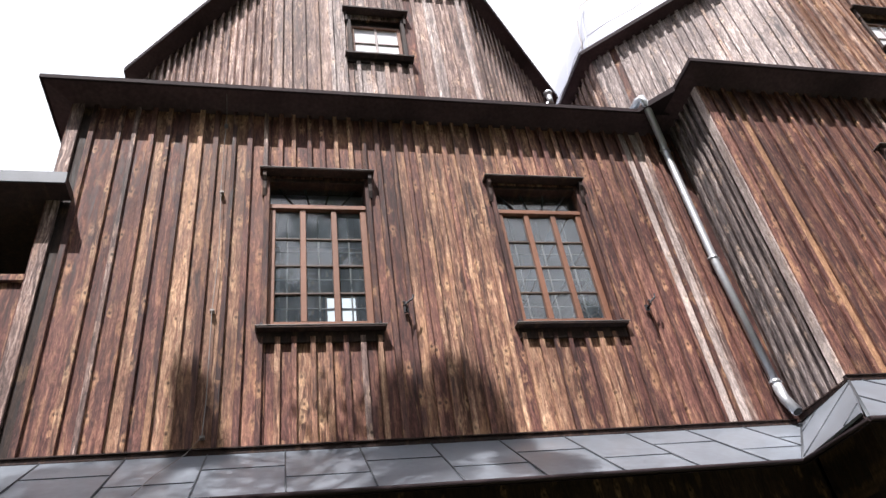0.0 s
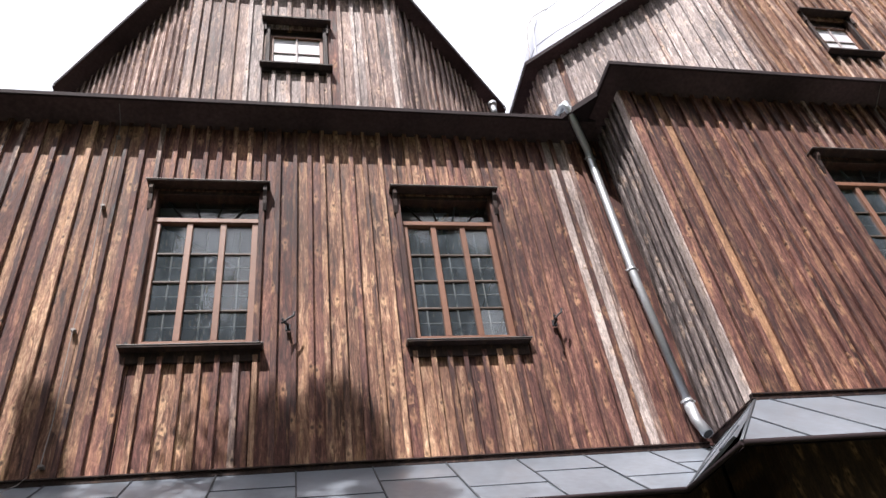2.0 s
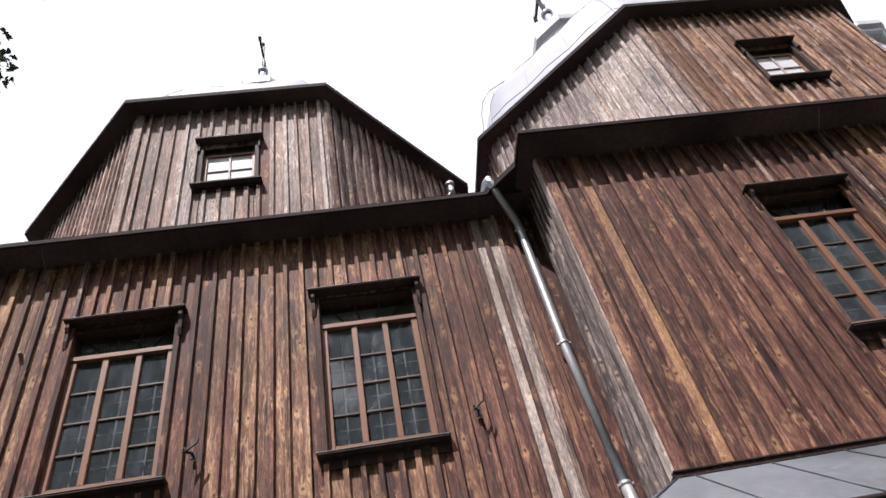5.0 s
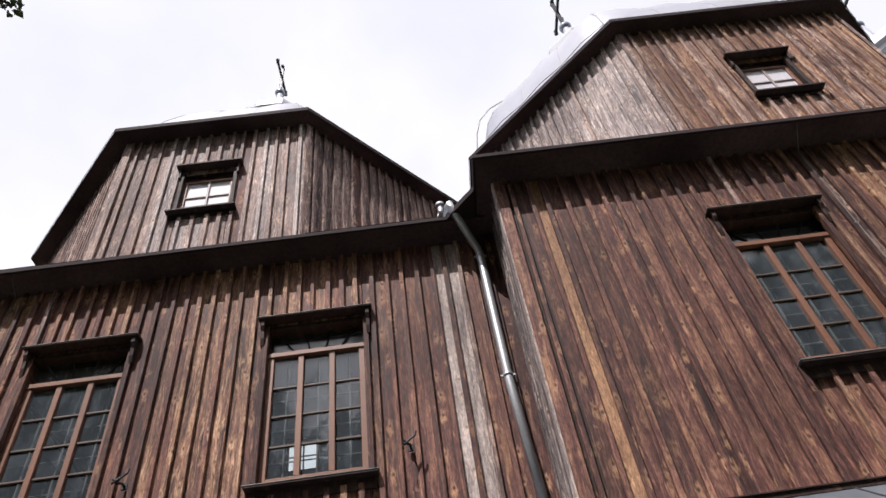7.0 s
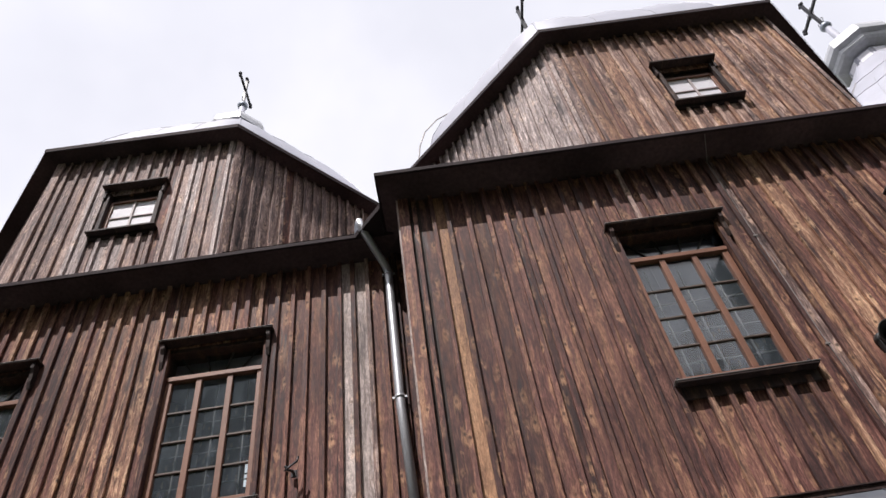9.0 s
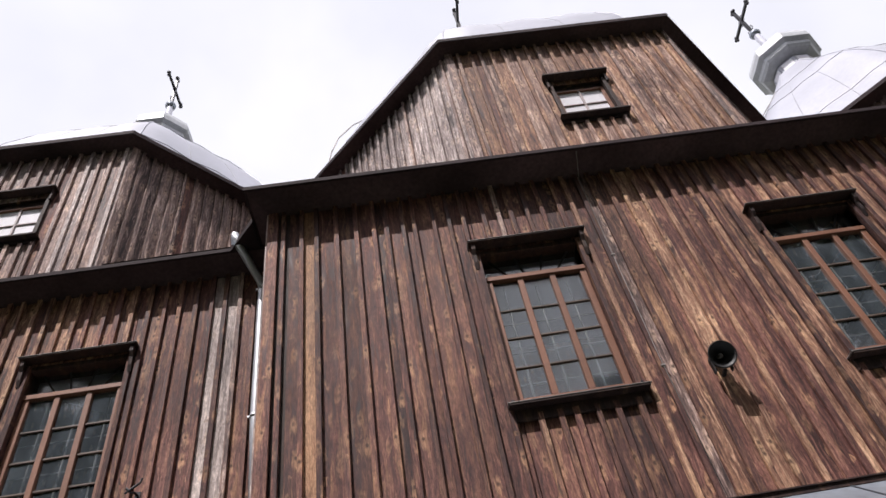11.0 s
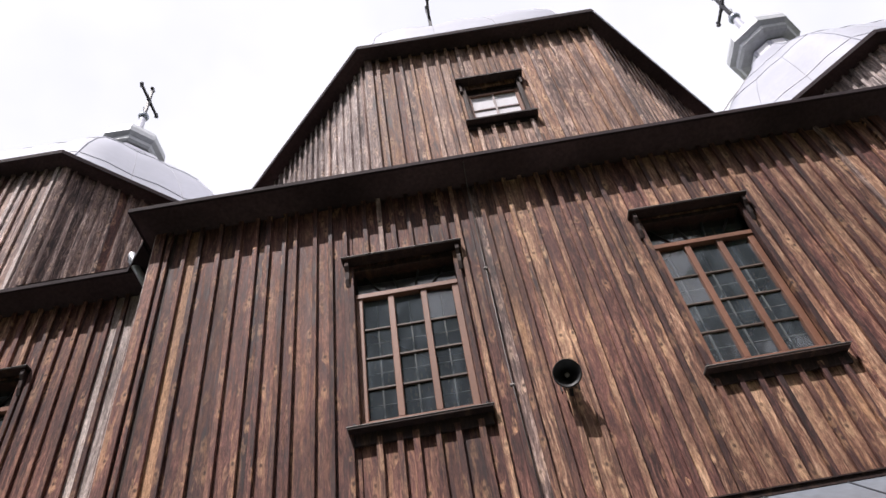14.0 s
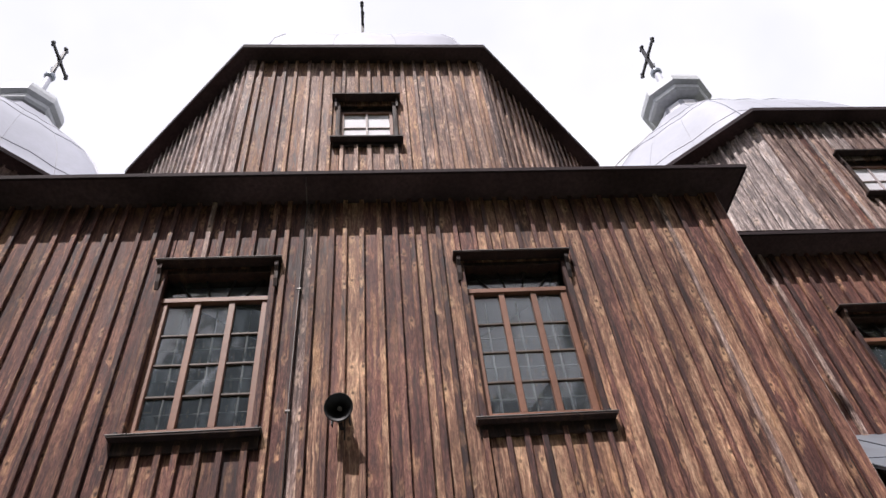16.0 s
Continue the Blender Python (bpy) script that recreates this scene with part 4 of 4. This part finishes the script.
skirt("skirt_roof_6", [(X0 - 3.6, W1, ZT1), (X0 - 0.001, W1, ZT1), (X0 - 0.001, W1 - SK, ZE), (X0 - 3.6, W1 - SK, ZE)], 0.592, "grey sheet-metal skirt roof under the gallery")

# ---- base boards over the skirt roof ----
def base_board(x0, y0, x1, y1, z):
    d = Vector((x1 - x0, y1 - y0))
    b2 = bmesh.new()
    box(b2, 0, d.length, -0.045, -0.004, z - 0.015, z + 0.03, 0.004)
    box(b2, 0, d.length, -0.06, -0.004, z + 0.031, z + 0.04)
    tagged(part("baseboard", b2, TRIM, None, "", pose(x0, y0, 0, 0, 0, math.degrees(math.atan2(d.y, d.x)))), "dark trim strip along the foot of the boards", "trim", kind="structure")


base_board(X0 - 3.6, W1, X1 - 0.07, W1, 3.745)
base_board(X1, W1 - 0.05, X1, W2 - 0.05, 3.78)
base_board(X1 - 0.05, W2, X2 + 0.05, W2, 3.815)
base_board(X2, W2 - 0.05, X2, W3 - 0.05, 3.78)
base_board(X2 + 0.07, W3, X3, W3, 3.745)

# ---- iron hooks, wires ----
def hook(x, y, z):
    root = empty("iron_hook", pose(x, y, z))
    tagged(root, "small black iron hook on the board wall", "hook", "wall hooks")
    b2 = bmesh.new()
    tube(b2, [(0, -0.001, -0.01), (0, -0.07, -0.01), (-0.02, -0.12, -0.03), (-0.05, -0.15, 0.0)], 0.012, 8)
    part("stem", b2, IRON, root)
    b2 = bmesh.new()
    tube(b2, [(-0.05, -0.15, -0.05), (-0.01, -0.13, 0.0), (0.05, -0.12, 0.05), (0.06, -0.12, 0.09)], 0.010, 8)
    part("prong", b2, IRON, root)
    b2 = bmesh.new()
    box(b2, -0.025, 0.025, -0.016, -0.001, -0.04, 0.03, 0.004)
    part("plate", b2, IRON, root)
    return root


hook(1.37, W1 - 0.03, 5.06)
hook(3.87, W1 - 0.03, 5.06)


def cable(name, pts, clips, label, r=0.004):
    root = empty(name)
    tagged(root, label, "cable")
    b2 = bmesh.new()
    tube(b2, pts, r, 6)
    wire = part("wire", b2, WIRE, root)
    for x, y, z in clips:
        b2 = bmesh.new()
        box(b2, x - 0.02, x + 0.02, y - 0.012, y + 0.045, z - 0.01, z + 0.01, 0.003)
        part("clip", b2, WIRE, wire)
    return root


cable("lightning_wire", [(-0.39, W1 - 0.28, 7.78), (-0.39, W1 - 0.06, 7.62), (-0.39, W1 - 0.06, 6.6), (-0.36, W1 - 0.06, 5.7), (-0.38, W1 - 0.06, 5.06), (-0.37, W1 - 0.05, 4.2),
      (-0.38, W1 - 0.06, 3.88), (-0.48, W1 - 0.12, 3.72), (-0.62, W1 - 0.6, 3.38), (-0.66, W1 - 0.98, 3.13)],
      [(-0.39, W1 - 0.05, 7.45), (-0.38, W1 - 0.05, 6.47), (-0.38, W1 - 0.05, 5.06), (-0.38, W1 - 0.05, 3.88)], "thin grey lightning wire clipped to the boards")
cable("lightning_wire", [(8.44, W2 - 0.30, 7.78), (8.44, W2 - 0.05, 7.6), (8.43, W2 - 0.045, 6.4), (8.42, W2 - 0.045, 5.2), (8.44, W2 - 0.045, 3.9)],
      [(8.43, W2 - 0.04, 6.4), (8.42, W2 - 0.04, 5.05)], "thin grey lightning wire clipped to the boards")

# ---- lean-to in the far corner ----
skirt("lean_to_roof", [(X2 + 0.06, W3 - 0.005, 5.16), (X2 + 1.32, W3 - 0.005, 5.16), (X2 + 1.32, W3 - 1.25, 4.12), (X2 + 0.06, W3 - 1.25, 4.12)], 0.63, "small grey sheet lean-to roof in the corner of two walls")
b2 = bmesh.new()
box(b2, X2 + 0.10, X2 + 1.28, W3 - 1.1, W3 - 0.06, 3.3, 4.05)
tagged(part("lean_to_wall", b2, LOGS), "dark boarded box under the lean-to roof", "wall", kind="structure")

# ---- trees ----
def leaf(verts, faces, p, size, rnd):
    """A heart-shaped leaf, bent a little along its rib."""
    n = Vector((rnd.uniform(-1, 1), rnd.uniform(-1, 1), rnd.uniform(0.1, 1.2))).normalized()
    u = n.cross(Vector((rnd.uniform(-1, 1), rnd.uniform(-1, 1), rnd.uniform(-1, 0.2)))).normalized()
    v = n.cross(u)
    k = len(verts)
    for a, b, c in ((0, 0.0, 0.0), (0.42, -0.15, 0.1), (0.5, 0.3, 0.08), (0.0, 1.0, -0.12), (-0.5, 0.3, 0.08), (-0.42, -0.15, 0.1)):
        verts.append(p + u * (a * size) + v * (b * size) + n * (c * size))
    faces.append((k, k + 1, k + 2, k + 3))
    faces.append((k, k + 3, k + 4, k + 5))


def tree(base, height, lean, clumps, label, seed, leaf_size, girth=0.3):
    """clumps: rows of (centre, radius, leaves). The limbs run from the trunk to the clumps."""
    rnd = random.Random(seed)
    base = Vector(base)
    root = empty("tree", Matrix.Translation(base))
    tagged(root, label, "tree")
    top = Vector((lean[0], lean[1], height))
    spine = [top * (i / 8) + Vector((rnd.uniform(-0.12, 0.12), rnd.uniform(-0.12, 0.12), 0)) * (i > 0) for i in range(9)]
    b2 = bmesh.new()
    tube(b2, spine, [girth * (1.25 if i == 0 else 1 - 0.11 * i) for i in range(9)], 12)
    trunk = part("trunk", b2, BARK, root)
    verts, faces = [], []
    for c, r, count in clumps:
        c = Vector(c) - base
        start = spine[min(7, max(2, int(8 * (c.z - 2.0) / height)))]
        b2 = bmesh.new()
        mid = start.lerp(c, 0.5) + Vector((rnd.uniform(-0.3, 0.3), rnd.uniform(-0.3, 0.3), rnd.uniform(0.1, 0.5)))
        tube(b2, [start, start.lerp(mid, 0.5), mid, mid.lerp(c, 0.6), c], [girth * 0.3, girth * 0.25, girth * 0.17, girth * 0.1, 0.012], 7)
        part("limb", b2, BARK, trunk)
        for _ in range(count):
            d = Vector((rnd.gauss(0, 1), rnd.gauss(0, 1), rnd.gauss(0, 0.8)))
            d = d.normalized() * r * rnd.random() ** 0.45
            leaf(verts, faces, c + d, leaf_size * rnd.uniform(0.6, 1.25), rnd)
    data = bpy.data.meshes.new("crown")
    data.from_pydata([tuple(v) for v in verts], [], faces)
    data.materials.append(LEAF)
    crown = new("crown", data)
    crown.parent = root
    return root


rnd = random.Random(5)
# a lime beside the path: its outer twigs hang over the west bay and throw the shade on its foot
near = [((1.05, 2.0, 7.05), 0.14, 40), ((1.19, 2.0, 7.40), 0.12, 30), ((0.15, 2.75, 7.35), 0.20, 60), ((0.30, 2.7, 7.05), 0.16, 45), ((-0.05, 2.85, 7.75), 0.3, 110), ((-0.35, 2.9, 7.7), 0.28, 90), ((-0.45, 2.8, 8.3), 0.4, 170), ((-0.9, 2.0, 9.6), 0.5, 120),
        ((-1.03, 0.36, 12.75), 0.36, 903), ((-0.60, 0.33, 12.9), 0.36, 1008), ((-0.50, 0.36, 13.05), 0.28, 546), ((-0.95, 0.2, 12.7), 0.42, 1008), ((-0.45, 0.1, 12.9), 0.32, 672),
        ((-2.80, 0.38, 12.75), 0.22, 483), ((-2.86, 0.42, 13.15), 0.17, 315), ((-2.78, 0.2, 12.7), 0.28, 630),
        ((-2.2, 0.0, 12.3), 0.5, 693), ((-1.2, -0.1, 12.2), 0.55, 798), ((-0.2, -0.2, 12.1), 0.4, 1050), ((-3.4, 0.0, 12.2), 0.6, 1470),
        ((-2.4, -0.6, 11.6), 0.9, 1470), ((-3.6, -1.4, 11.8), 1.4, 1890), ((-4.6, -3.0, 12.4), 1.8, 2100), ((-2.8, -2.8, 11.0), 1.6, 1890), ((-5.6, -1.2, 9.8), 1.5, 1680), ((-4.2, -4.8, 9.5), 1.6, 1680)]
tree((-3.8, -2.6, 0), 12.5, (0.3, 0.4), near, "leafy lime tree with hanging twigs beside the church", 3, 0.058, 0.26)


# a close belt of tall trees stands along the far side of the churchyard
def belt_tree(seed):
    h, cl = 22.0, []
    for q in range(64):
        a, zz = rnd.uniform(0, 6.28), rnd.uniform(0.12, 1.0)
        rr = h * 0.23 * math.sin(math.pi * min(0.97, zz * 0.8 + 0.16)) * rnd.uniform(0.3, 1.1)
        cl.append(((rr * math.cos(a), rr * math.sin(a), h * zz), rnd.uniform(1.0, 1.9), 190))
    return tree((0, 0, 0), h * 0.9, (rnd.uniform(-0.6, 0.6), rnd.uniform(-0.6, 0.6)), cl, "tall leafy tree standing in the churchyard", seed, 0.42, 0.3)


kinds = [belt_tree(30), belt_tree(31), belt_tree(32)]
# close spacing and the unseen end trees are added to cut the sky light
BELT = ((-10, -12, 20), (-5.0, -14, 24), (3.6, -14, 23), (6.0, -16, 25), (14.5, -14, 17.5), (21.5, -13, 24), (27.5, -11, 24), (33, -6, 22), (35, 3, 20), (-16, -8, 20), (-19, 0, 18), (-16, 8, 15), (12, -20, 19), (18, -20, 19))
for i, (x, y, h) in enumerate(BELT):
    place = pose(x, y, 0, 0, 0, 67.0 * i)
    made = kinds[i] if i < 3 else copy_thing(kinds[i % 3], place)
    made.matrix_basis = place @ Matrix.Scale(h / 22.0, 4)
    tagged(made, group="churchyard trees")
